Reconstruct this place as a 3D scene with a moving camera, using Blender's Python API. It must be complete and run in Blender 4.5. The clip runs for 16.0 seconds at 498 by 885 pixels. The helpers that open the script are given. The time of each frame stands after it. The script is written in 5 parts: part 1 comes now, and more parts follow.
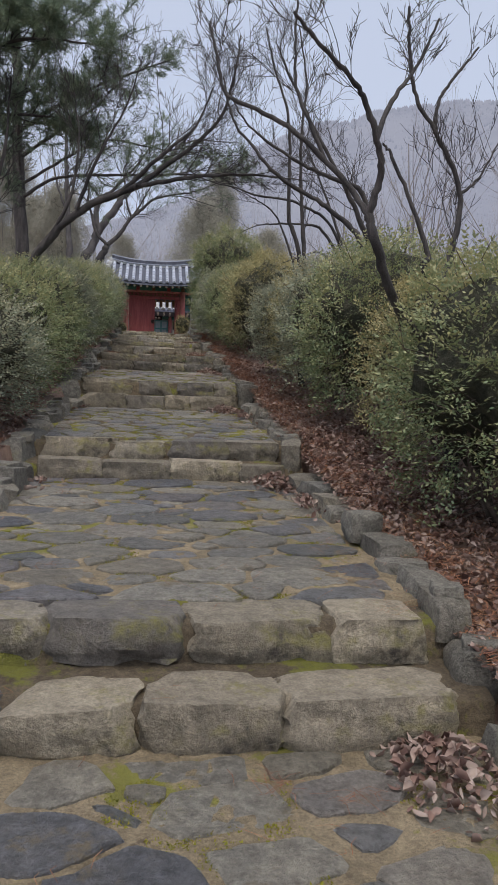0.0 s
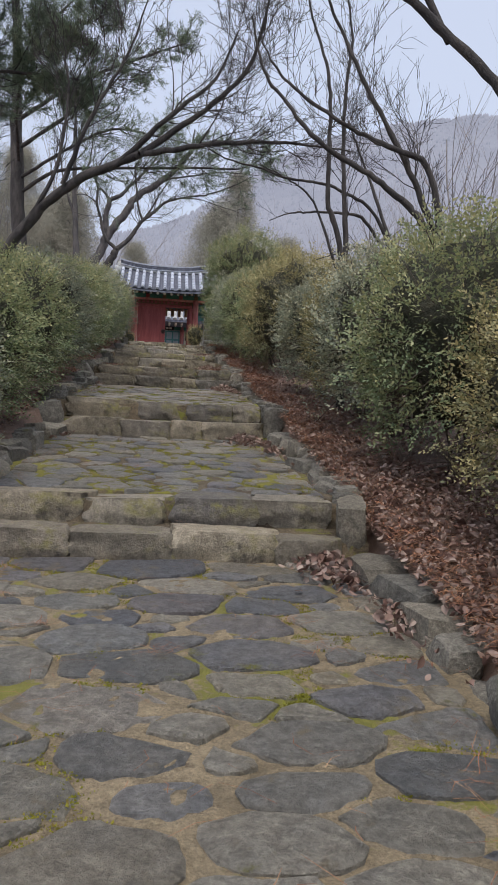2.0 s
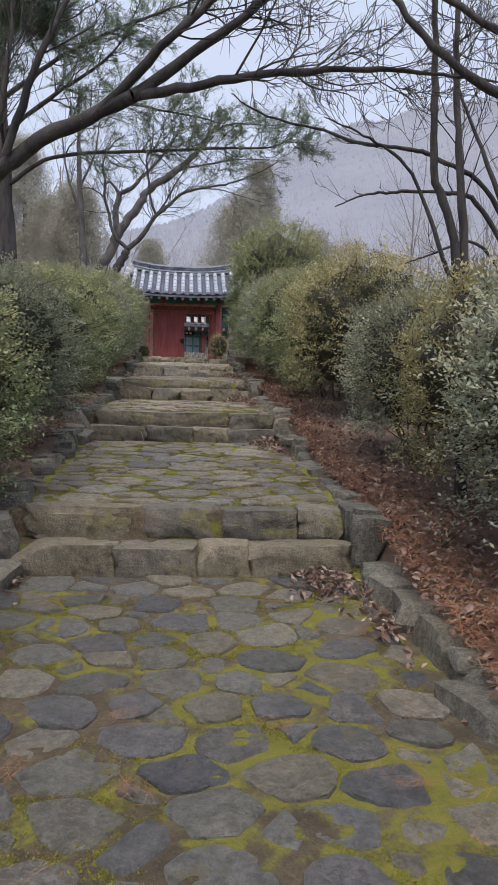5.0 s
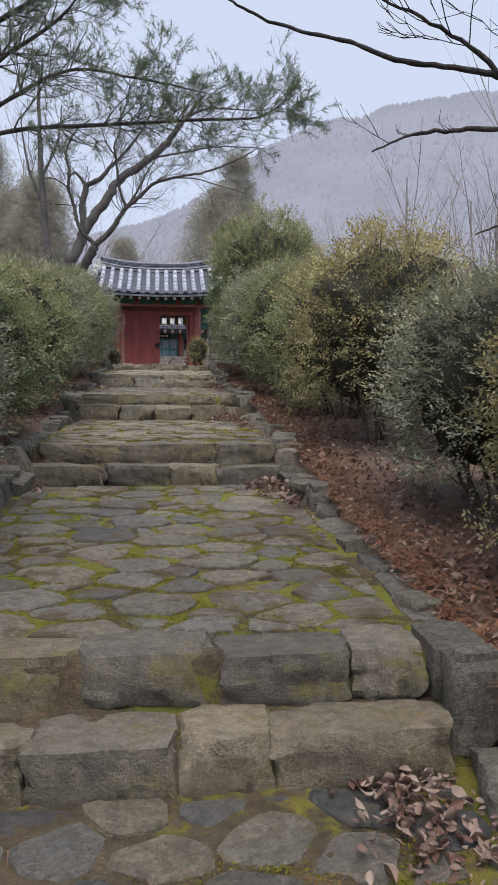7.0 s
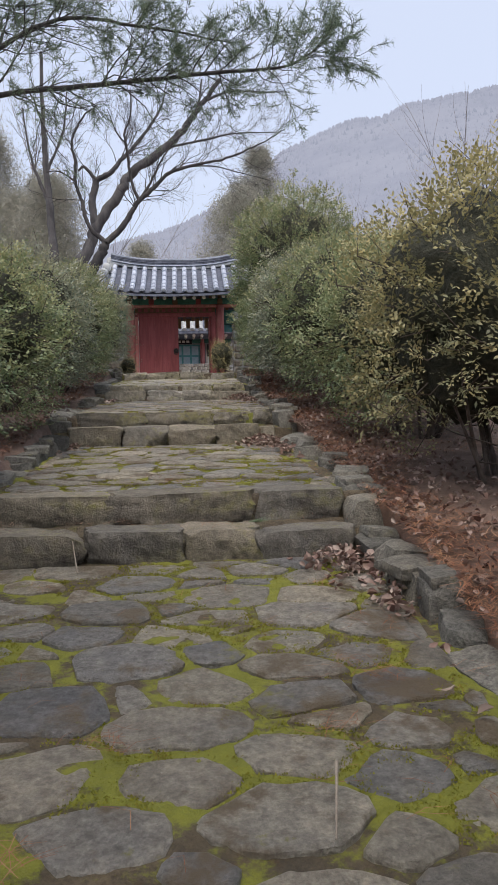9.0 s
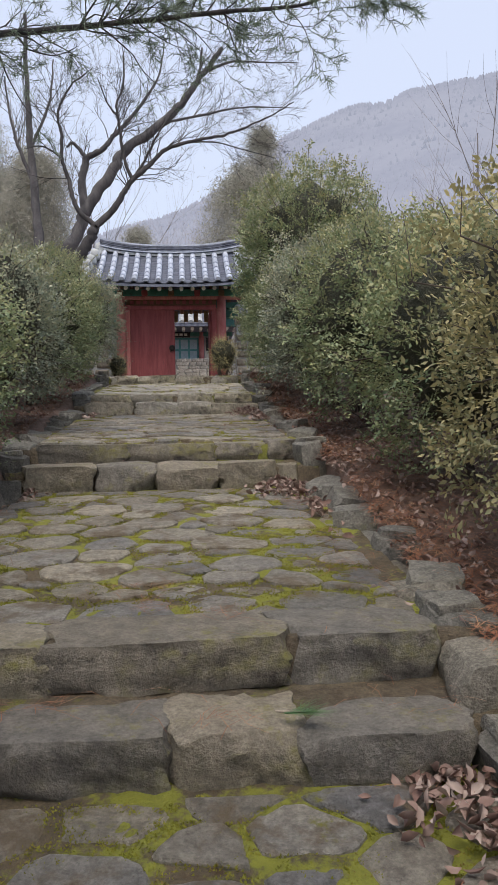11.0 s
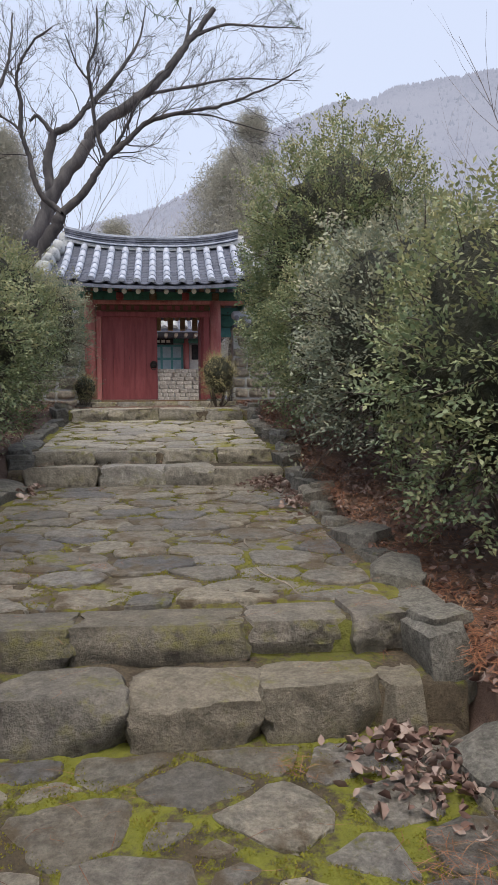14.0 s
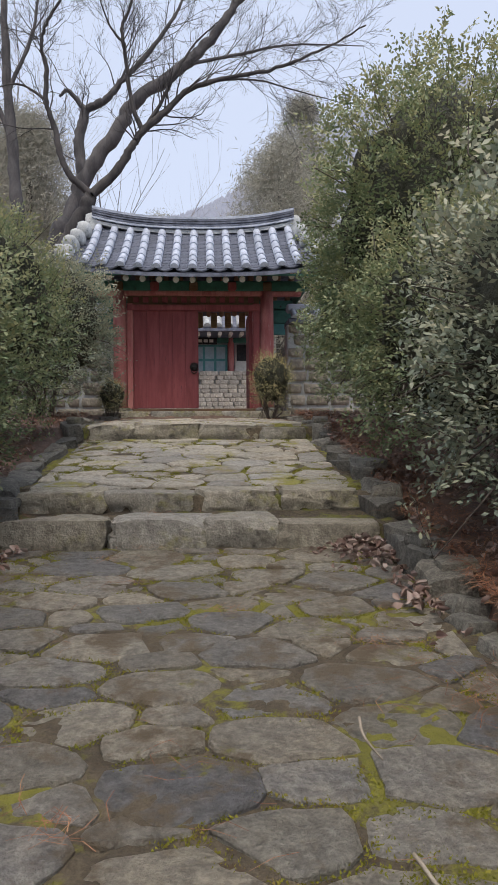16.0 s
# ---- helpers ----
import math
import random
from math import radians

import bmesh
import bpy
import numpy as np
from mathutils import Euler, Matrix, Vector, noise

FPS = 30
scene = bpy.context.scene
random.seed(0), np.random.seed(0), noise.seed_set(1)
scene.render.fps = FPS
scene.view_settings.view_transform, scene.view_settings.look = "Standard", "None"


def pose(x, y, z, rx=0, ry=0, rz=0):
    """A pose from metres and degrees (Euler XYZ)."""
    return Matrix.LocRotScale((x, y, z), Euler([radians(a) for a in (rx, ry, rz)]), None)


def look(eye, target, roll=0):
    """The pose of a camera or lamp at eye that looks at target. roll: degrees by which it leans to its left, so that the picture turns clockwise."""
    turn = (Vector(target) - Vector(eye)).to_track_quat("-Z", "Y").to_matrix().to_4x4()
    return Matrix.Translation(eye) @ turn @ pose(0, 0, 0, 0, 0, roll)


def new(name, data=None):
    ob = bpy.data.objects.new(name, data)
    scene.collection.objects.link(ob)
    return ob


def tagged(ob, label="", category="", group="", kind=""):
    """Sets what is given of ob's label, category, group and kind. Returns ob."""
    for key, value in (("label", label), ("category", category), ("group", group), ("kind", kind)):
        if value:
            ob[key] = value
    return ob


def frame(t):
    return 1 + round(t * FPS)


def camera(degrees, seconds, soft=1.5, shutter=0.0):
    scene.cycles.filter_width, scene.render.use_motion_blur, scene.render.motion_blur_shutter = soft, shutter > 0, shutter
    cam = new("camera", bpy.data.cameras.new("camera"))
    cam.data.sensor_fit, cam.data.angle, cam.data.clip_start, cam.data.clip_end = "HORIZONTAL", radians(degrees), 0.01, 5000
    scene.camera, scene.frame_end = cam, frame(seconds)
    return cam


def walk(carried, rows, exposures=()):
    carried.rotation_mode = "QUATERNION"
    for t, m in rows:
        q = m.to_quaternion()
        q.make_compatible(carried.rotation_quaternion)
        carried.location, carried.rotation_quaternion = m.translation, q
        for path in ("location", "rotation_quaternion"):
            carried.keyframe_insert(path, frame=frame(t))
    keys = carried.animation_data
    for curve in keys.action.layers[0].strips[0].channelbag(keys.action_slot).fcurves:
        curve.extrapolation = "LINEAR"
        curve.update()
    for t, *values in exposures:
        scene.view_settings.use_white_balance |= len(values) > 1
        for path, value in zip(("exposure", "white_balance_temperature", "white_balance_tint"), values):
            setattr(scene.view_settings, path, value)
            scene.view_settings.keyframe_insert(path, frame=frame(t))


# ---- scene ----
cam = camera(37.0, 16.0)
PATH = [
    (0, (-0.083, 0.374, 1.568), (0.185, 2.356, 1.556), 1.5),
    (0.5, (-0.062, 0.807, 1.715), (0.197, 2.79, 1.724), 2.1),
    (1, (-0.074, 1.407, 1.778), (0.187, 3.39, 1.792), 2.0),
    (1.5, (0.041, 2.105, 1.83), (0.277, 4.091, 1.854), 2.2),
    (2, (0.027, 2.725, 1.852), (0.265, 4.711, 1.874), 2.4),
    (2.5, (0.056, 3.345, 1.916), (0.312, 5.329, 1.926), 2.6),
    (3, (0.134, 3.896, 2.228), (0.366, 5.883, 2.205), 2.3),
    (3.5, (0.02, 4.335, 2.383), (0.239, 6.323, 2.359), 2.5),
    (4, (-0.013, 4.828, 2.431), (0.177, 6.819, 2.432), 2.8),
    (4.2, (0.025, 5.102, 2.528), (0.198, 7.095, 2.52), 2.3),
    (6.3, (-0.02, 7.856, 3.085), (0.202, 9.844, 3.112), -0.5),
    (6.5, (-0.03, 8.059, 3.103), (0.2, 10.046, 3.131), -0.1),
    (7, (0.084, 8.582, 3.267), (0.318, 10.568, 3.271), -0.1),
    (7.5, (0.097, 9.123, 3.267), (0.341, 11.107, 3.284), 0.1),
    (8, (0.125, 9.75, 3.322), (0.349, 11.737, 3.346), -0.2),
    (8.5, (0.229, 10.422, 3.444), (0.401, 12.414, 3.459), -1.1),
    (9, (0.196, 11.131, 3.537), (0.362, 13.124, 3.558), -1.5),
    (9.2, (0.199, 11.367, 3.565), (0.385, 13.358, 3.588), -1.1),
    (11.3, (0.24, 13.503, 4.057), (0.406, 15.496, 4.044), -1.0),
    (11.5, (0.223, 13.731, 4.045), (0.391, 15.724, 4.03), -0.8),
    (12, (0.119, 14.45, 4.151), (0.288, 16.442, 4.117), -0.7),
    (12.5, (0.084, 15.125, 4.236), (0.236, 17.119, 4.206), -0.6),
    (13, (-0.004, 15.64, 4.336), (0.17, 17.632, 4.307), -0.1),
    (13.5, (-0.03, 16.123, 4.635), (0.195, 18.11, 4.586), -0.1),
    (14, (0.144, 16.604, 4.829), (0.371, 18.591, 4.813), -0.7),
    (14.5, (0.14, 17.007, 4.91), (0.339, 18.997, 4.94), -0.7),
    (15, (0.128, 17.561, 5.003), (0.289, 19.554, 5.035), -1.4),
    (15.5, (0.227, 18.209, 5.08), (0.337, 20.206, 5.1), -1.4),
    (16, (0.161, 18.877, 5.071), (0.275, 20.874, 5.059), -0.4),
]
walk(cam, [(t, look(eye, target, roll)) for t, eye, target, roll in PATH], exposures=[(0, -0.14), (2, 0.02), (4, 0.13), (7, 0.07), (9, 0.16), (12.5, 0.2), (14.5, 0.18), (16, 0.14)])

# ---- world and light ----
world = bpy.data.worlds.new("overcast_world")
scene.world = world
world.use_nodes = True
wn, wl = world.node_tree.nodes, world.node_tree.links
wn.clear()
sky = wn.new("ShaderNodeTexSky")
sky.sky_type, sky.sun_disc = "NISHITA", False
sky.sun_elevation, sky.sun_rotation = radians(65), radians(193)
sky.dust_density, sky.air_density = 6.0, 1.0
sky_bg, cloud_bg, both, wout = wn.new("ShaderNodeBackground"), wn.new("ShaderNodeBackground"), wn.new("ShaderNodeAddShader"), wn.new("ShaderNodeOutputWorld")
wl.new(sky.outputs[0], sky_bg.inputs[0])
sky_bg.inputs[1].default_value = 0.05
cloud_bg.inputs[0].default_value = (0.56, 0.61, 0.745, 1)
cloud_bg.inputs[1].default_value = 0.98
wl.new(sky_bg.outputs[0], both.inputs[0])
wl.new(cloud_bg.outputs[0], both.inputs[1])
wl.new(both.outputs[0], wout.inputs[0])
sun = new("sun", bpy.data.lights.new("sun", "SUN"))
sun.data.energy, sun.data.angle, sun.data.color = 2.0, radians(40), (1.0, 0.91, 0.78)
sun.matrix_world = look((0, 0, 40), (4, 18, 0))


# ---- materials ----
def nodes_of(m):
    m.use_nodes = True
    return m.node_tree.nodes, m.node_tree.links, m.node_tree.nodes["Principled BSDF"]


def noise_node(n, l, vec, scale, detail=4, rough=0.6, dist=0.0):
    t = n.new("ShaderNodeTexNoise")
    t.inputs["Scale"].default_value, t.inputs["Detail"].default_value = scale, detail
    t.inputs["Roughness"].default_value, t.inputs["Distortion"].default_value = rough, dist
    l.new(vec, t.inputs["Vector"])
    return t.outputs["Fac"]


def ramp(n, l, fac, lo, hi):
    r = n.new("ShaderNodeMapRange")
    r.interpolation_type = "SMOOTHSTEP"
    r.inputs[1].default_value, r.inputs[2].default_value = lo, hi
    l.new(fac, r.inputs[0])
    return r.outputs[0]


def mixc(n, l, fac, a, b, mode="MIX"):
    x = n.new("ShaderNodeMix")
    x.data_type, x.blend_type = "RGBA", mode
    for sock, v in ((x.inputs[0], fac), (x.inputs[6], a), (x.inputs[7], b)):
        if hasattr(v, "links"):
            l.new(v, sock)
        elif isinstance(v, (int, float)):
            sock.default_value = v
        else:
            sock.default_value = (*v, 1)
    return x.outputs[2]


def math_node(n, l, op, a, b=0.0):
    x = n.new("ShaderNodeMath")
    x.operation = op
    for sock, v in ((x.inputs[0], a), (x.inputs[1], b)):
        if hasattr(v, "links"):
            l.new(v, sock)
        else:
            sock.default_value = v
    return x.outputs[0]


def surface(name, c1, c2, rough=0.85, scale=5.0, bump=0.4, fine=60.0, spots=None, spot_cut=(0.58, 0.7), spot_scale=9.0,
            moss=None, moss_cut=(0.52, 0.66), moss_scale=2.2, vary=0.0, hues=None, island=False, depth=0.02, metal=0.0, stretch=None, mid=0.0):
    """A rough natural surface: two tones, fine grain, spots, growth on what faces up, and a tone of its own for each piece."""
    m = bpy.data.materials.new(name)
    n, l, bsdf = nodes_of(m)
    tc = n.new("ShaderNodeTexCoord")
    vec = tc.outputs["Object"]
    if stretch:
        mp = n.new("ShaderNodeMapping")
        mp.inputs["Scale"].default_value = stretch
        l.new(vec, mp.inputs[0])
        vec = mp.outputs[0]
    big = noise_node(n, l, vec, scale, 5, 0.62, 0.4)
    small = noise_node(n, l, vec, fine, 4, 0.7)
    col = mixc(n, l, ramp(n, l, big, 0.32, 0.68), c1, c2)
    if vary or hues:
        if island:
            rnd = n.new("ShaderNodeNewGeometry").outputs["Random Per Island"]
        else:
            rnd = n.new("ShaderNodeObjectInfo").outputs["Random"]
        if hues:
            cr = n.new("ShaderNodeValToRGB")
            els = cr.color_ramp.elements
            while len(els) < len(hues):
                els.new(0.5)
            for i, h in enumerate(hues):
                els[i].position, els[i].color = i / (len(hues) - 1), (*h, 1)
            l.new(rnd, cr.inputs[0])
            col = mixc(n, l, 0.62, col, cr.outputs[0])
        if vary:
            v = math_node(n, l, "FRACT", math_node(n, l, "MULTIPLY", rnd, 7.31))
            v = math_node(n, l, "ADD", math_node(n, l, "MULTIPLY", v, 2 * vary), 1 - vary)
            h = n.new("ShaderNodeHueSaturation")
            l.new(v, h.inputs["Value"])
            l.new(col, h.inputs["Color"])
            col = h.outputs[0]
    grain = math_node(n, l, "ADD", math_node(n, l, "MULTIPLY", small, 1.5 if mid else 0.8), 0.25 if mid else 0.6)
    h = n.new("ShaderNodeHueSaturation")
    l.new(grain, h.inputs["Value"])
    l.new(col, h.inputs["Color"])
    col = h.outputs[0]
    if mid:
        mn = noise_node(n, l, vec, scale * 5.0, 10, 0.72)
        hv = n.new("ShaderNodeHueSaturation")
        l.new(math_node(n, l, "ADD", math_node(n, l, "MULTIPLY", ramp(n, l, mn, 0.3, 0.7), 0.75 * mid), 1 - 0.42 * mid), hv.inputs["Value"])
        l.new(col, hv.inputs["Color"])
        col = hv.outputs[0]
    if spots:
        s = noise_node(n, l, vec, spot_scale, 6, 0.7)
        col = mixc(n, l, ramp(n, l, s, *spot_cut), col, spots)
    if moss:
        s = noise_node(n, l, tc.outputs["Object"], moss_scale, 6, 0.65)
        s2 = noise_node(n, l, tc.outputs["Object"], moss_scale * 9, 4, 0.7)
        g = n.new("ShaderNodeNewGeometry")
        sep = n.new("ShaderNodeSeparateXYZ")
        l.new(g.outputs["Normal"], sep.inputs[0])
        f = math_node(n, l, "ADD", math_node(n, l, "MULTIPLY", s, 0.75), math_node(n, l, "MULTIPLY", s2, 0.25))
        f = math_node(n, l, "MULTIPLY", ramp(n, l, f, *moss_cut), ramp(n, l, sep.outputs[2], -0.3, 0.5))
        mcol = mixc(n, l, s2, [c * 0.6 for c in moss], [c * 1.35 for c in moss])
        col = mixc(n, l, f, col, mcol)
    l.new(col, bsdf.inputs["Base Color"])
    rr = n.new("ShaderNodeMapRange")
    rr.inputs[3].default_value, rr.inputs[4].default_value = max(rough - 0.15, 0.05), min(rough + 0.12, 1)
    l.new(small, rr.inputs[0])
    l.new(rr.outputs[0], bsdf.inputs["Roughness"])
    bsdf.inputs["Metallic"].default_value = metal
    if bump:
        b = n.new("ShaderNodeBump")
        b.inputs["Strength"].default_value, b.inputs["Distance"].default_value = bump, depth
        hgt = math_node(n, l, "ADD", math_node(n, l, "MULTIPLY", big, 1.2), math_node(n, l, "MULTIPLY", small, 0.6))
        if mid:
            hgt = math_node(n, l, "ADD", hgt, math_node(n, l, "MULTIPLY", mn, 1.1 * mid))
        l.new(hgt, b.inputs["Height"])
        l.new(b.outputs[0], bsdf.inputs["Normal"])
    return m


def leafy(name, tones, rough=0.5, transmit=0.25, spec=0.5, crown=0):
    """Leaves with a tone of their own for each leaf, patchy over the plant; crown: younger, yellower leaves higher up."""
    m = bpy.data.materials.new(name)
    n, l, bsdf = nodes_of(m)
    rnd = n.new("ShaderNodeNewGeometry").outputs["Random Per Island"]
    tc = n.new("ShaderNodeTexCoord")
    patch = noise_node(n, l, tc.outputs["Object"], 4.5, 4, 0.6)
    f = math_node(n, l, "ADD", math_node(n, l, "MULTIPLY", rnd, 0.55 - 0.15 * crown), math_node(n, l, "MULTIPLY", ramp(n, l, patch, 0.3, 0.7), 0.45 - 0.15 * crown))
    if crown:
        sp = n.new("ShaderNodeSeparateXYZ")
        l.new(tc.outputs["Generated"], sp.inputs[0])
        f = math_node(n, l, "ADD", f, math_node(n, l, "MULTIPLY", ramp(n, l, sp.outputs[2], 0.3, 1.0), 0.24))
    cr = n.new("ShaderNodeValToRGB")
    els = cr.color_ramp.elements
    while len(els) < len(tones):
        els.new(0.5)
    for i, h in enumerate(tones):
        els[i].position, els[i].color = i / (len(tones) - 1), (*h, 1)
    l.new(f, cr.inputs[0])
    l.new(cr.outputs[0], bsdf.inputs["Base Color"])
    bsdf.inputs["Roughness"].default_value = rough
    bsdf.inputs["Specular IOR Level"].default_value = spec
    tr, mx = n.new("ShaderNodeBsdfTranslucent"), n.new("ShaderNodeMixShader")
    mx.inputs[0].default_value = transmit
    l.new(cr.outputs[0], tr.inputs[0])
    l.new(bsdf.outputs[0], mx.inputs[1])
    l.new(tr.outputs[0], mx.inputs[2])
    l.new(mx.outputs[0], n["Material Output"].inputs[0])
    return m


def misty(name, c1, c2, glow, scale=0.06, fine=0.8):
    """Far slopes with mist painted in: pale patches of bare wood and pine, glowing in place of hazy air."""
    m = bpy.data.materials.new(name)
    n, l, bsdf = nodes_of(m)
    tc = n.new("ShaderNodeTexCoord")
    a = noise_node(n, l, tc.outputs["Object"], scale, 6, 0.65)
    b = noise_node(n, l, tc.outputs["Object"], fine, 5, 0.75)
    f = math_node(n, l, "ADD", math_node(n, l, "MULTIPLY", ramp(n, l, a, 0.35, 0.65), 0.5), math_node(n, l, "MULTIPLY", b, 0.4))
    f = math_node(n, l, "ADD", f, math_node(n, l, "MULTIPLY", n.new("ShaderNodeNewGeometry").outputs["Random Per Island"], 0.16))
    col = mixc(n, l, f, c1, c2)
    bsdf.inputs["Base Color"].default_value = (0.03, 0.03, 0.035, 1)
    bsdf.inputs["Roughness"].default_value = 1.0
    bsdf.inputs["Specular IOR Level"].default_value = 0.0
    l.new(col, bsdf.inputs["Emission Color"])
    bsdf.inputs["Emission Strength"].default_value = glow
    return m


STONES = [(0.1, 0.106, 0.125), (0.25, 0.22, 0.172), (0.3, 0.262, 0.2), (0.15, 0.146, 0.14), (0.32, 0.282, 0.215), (0.2, 0.182, 0.15)]
PAVERS = [(0.163, 0.172, 0.202), (0.26, 0.247, 0.231), (0.351, 0.309, 0.244), (0.195, 0.199, 0.211), (0.37, 0.325, 0.25), (0.28, 0.264, 0.231)]
PALES = [(0.34, 0.325, 0.295), (0.44, 0.395, 0.31), (0.28, 0.275, 0.265), (0.48, 0.43, 0.335)]
KERBS = [(0.15, 0.148, 0.138), (0.225, 0.21, 0.18), (0.17, 0.165, 0.152), (0.27, 0.24, 0.19)]
MOSS = (0.21, 0.205, 0.04)
M_EARTH = surface("damp_earth", (0.085, 0.066, 0.045), (0.165, 0.13, 0.085), 0.95, 5.0, 1.0, 80, moss=(0.16, 0.165, 0.03), moss_cut=(0.52, 0.6), moss_scale=2.2, depth=0.03, mid=0.8)
M_STEP = surface("step_stone", (0.17, 0.15, 0.12), (0.34, 0.295, 0.225), 0.85, 2.8, 0.8, 70, spots=(0.075, 0.066, 0.056), spot_cut=(0.54, 0.68), spot_scale=3.0, moss=(0.2, 0.188, 0.055), moss_cut=(0.5, 0.64), moss_scale=2.3, vary=0.22, hues=STONES, depth=0.04, mid=0.8)
# paler step stone: brightness near the gate is put into its colour
M_STEP_PALE = surface("pale_step_stone", (0.25, 0.225, 0.18), (0.46, 0.41, 0.32), 0.85, 2.8, 0.8, 70, spots=(0.1, 0.088, 0.074), spot_cut=(0.55, 0.69), spot_scale=3.0, moss=(0.24, 0.225, 0.06), moss_cut=(0.52, 0.66), moss_scale=2.3, vary=0.2, hues=PALES, depth=0.04, mid=0.8)
SLATES = [(0.112, 0.128, 0.173), (0.195, 0.195, 0.192), (0.315, 0.288, 0.228), (0.135, 0.15, 0.168), (0.158, 0.15, 0.18), (0.36, 0.323, 0.247), (0.232, 0.228, 0.21), (0.112, 0.129, 0.177)]
M_SLATE = surface("slate_paving", (0.15, 0.148, 0.145), (0.26, 0.237, 0.2), 0.5, 4.0, 1.0, 60, spots=(0.2, 0.17, 0.12), spot_cut=(0.57, 0.7), spot_scale=6.0, moss=(0.15, 0.15, 0.025), moss_cut=(0.6, 0.68), moss_scale=2.2, vary=0.2, hues=SLATES, depth=0.045, mid=0.95)
M_PAVER = surface("paving_stone", (0.23, 0.215, 0.192), (0.4, 0.352, 0.275), 0.6, 4.0, 1.0, 60, spots=(0.17, 0.13, 0.085), spot_cut=(0.5, 0.64), spot_scale=3.2, moss=MOSS, moss_cut=(0.585, 0.66), moss_scale=2.4, vary=0.22, hues=PAVERS, depth=0.045, mid=0.95)
M_PALE = surface("pale_paving_stone", (0.34, 0.31, 0.26), (0.5, 0.445, 0.35), 0.7, 4.0, 0.9, 42, spots=(0.24, 0.19, 0.13), spot_cut=(0.52, 0.66), spot_scale=3.2, moss=(0.3, 0.28, 0.06), moss_cut=(0.54, 0.64), moss_scale=1.6, vary=0.18, hues=PALES, depth=0.03, mid=0.6)
M_EDGE = surface("edging_stone", (0.12, 0.12, 0.108), (0.24, 0.225, 0.19), 0.85, 3.5, 0.8, 70, spots=(0.42, 0.42, 0.38), spot_cut=(0.71, 0.75), moss=(0.12, 0.12, 0.04), moss_cut=(0.54, 0.66), vary=0.25, hues=KERBS, depth=0.035, mid=0.9)
M_JOINT = surface("mossy_joint", (0.17, 0.135, 0.09), (0.09, 0.072, 0.05), 0.95, 6.0, 1.0, 90, spots=(0.10, 0.065, 0.035), spot_cut=(0.56, 0.68), moss=(0.23, 0.22, 0.04), moss_cut=(0.48, 0.55), moss_scale=1.4, depth=0.03, mid=0.6)
M_MOSSY = surface("thick_moss_joint", (0.15, 0.115, 0.07), (0.085, 0.068, 0.045), 0.95, 6.0, 1.0, 90, spots=(0.10, 0.065, 0.035), spot_cut=(0.56, 0.68), moss=(0.245, 0.255, 0.035), moss_cut=(0.45, 0.52), moss_scale=1.9, depth=0.03, mid=0.6)
M_SAND = surface("sandy_joint", (0.34, 0.275, 0.18), (0.23, 0.185, 0.12), 0.95, 6.0, 1.0, 90, spots=(0.14, 0.105, 0.07), spot_cut=(0.58, 0.7), moss=(0.21, 0.205, 0.045), moss_cut=(0.54, 0.6), moss_scale=1.6, depth=0.03, mid=0.6)
M_SOIL = surface("woodland_soil", (0.125, 0.082, 0.064), (0.22, 0.148, 0.118), 0.95, 3.0, 1.0, 70, spots=(0.26, 0.16, 0.11), depth=0.04)
M_LEAF = leafy("dry_leaf", [(0.07, 0.042, 0.036), (0.165, 0.1, 0.084), (0.25, 0.165, 0.14), (0.36, 0.275, 0.24), (0.45, 0.37, 0.33), (0.16, 0.075, 0.058)], 0.8, 0.15, 0.2)
M_MOSS = leafy("moss", [(0.125, 0.13, 0.018), (0.21, 0.215, 0.028), (0.3, 0.285, 0.045), (0.23, 0.15, 0.06)], 0.8, 0.25, 0.2)
M_NEEDLE = leafy("pine_straw", [(0.2, 0.085, 0.055), (0.36, 0.17, 0.1), (0.48, 0.3, 0.18)], 0.8, 0.1, 0.2)
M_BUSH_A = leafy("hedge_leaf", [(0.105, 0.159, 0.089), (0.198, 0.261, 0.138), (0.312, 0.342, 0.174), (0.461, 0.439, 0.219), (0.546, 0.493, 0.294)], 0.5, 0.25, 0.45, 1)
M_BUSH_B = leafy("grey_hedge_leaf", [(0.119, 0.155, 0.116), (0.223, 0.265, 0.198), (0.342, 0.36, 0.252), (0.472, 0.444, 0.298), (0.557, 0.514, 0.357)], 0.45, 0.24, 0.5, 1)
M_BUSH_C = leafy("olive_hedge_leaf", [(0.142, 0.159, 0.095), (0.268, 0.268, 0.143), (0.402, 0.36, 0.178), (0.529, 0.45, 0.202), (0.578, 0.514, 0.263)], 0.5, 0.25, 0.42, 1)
M_BUSH_IN = surface("bush_shade", (0.03, 0.034, 0.022), (0.075, 0.075, 0.05), 1.0, 14.0, 1.0, 60, depth=0.06)
M_STEM = surface("stem_bark", (0.07, 0.055, 0.045), (0.15, 0.12, 0.10), 0.95, 8.0, 0.8, 60)
M_BARK = surface("dark_bark", (0.03, 0.028, 0.03), (0.085, 0.077, 0.075), 0.95, 6.0, 1.0, 50, stretch=(1, 1, 0.3), depth=0.03)
M_BARK_PALE = surface("pale_bark", (0.035, 0.032, 0.033), (0.085, 0.077, 0.074), 0.95, 4.0, 1.0, 40, stretch=(1, 1, 0.35), depth=0.03)
M_BARK_GREY = surface("grey_bark", (0.06, 0.057, 0.06), (0.13, 0.122, 0.122), 0.95, 4.0, 1.0, 40, stretch=(1, 1, 0.35), depth=0.03)
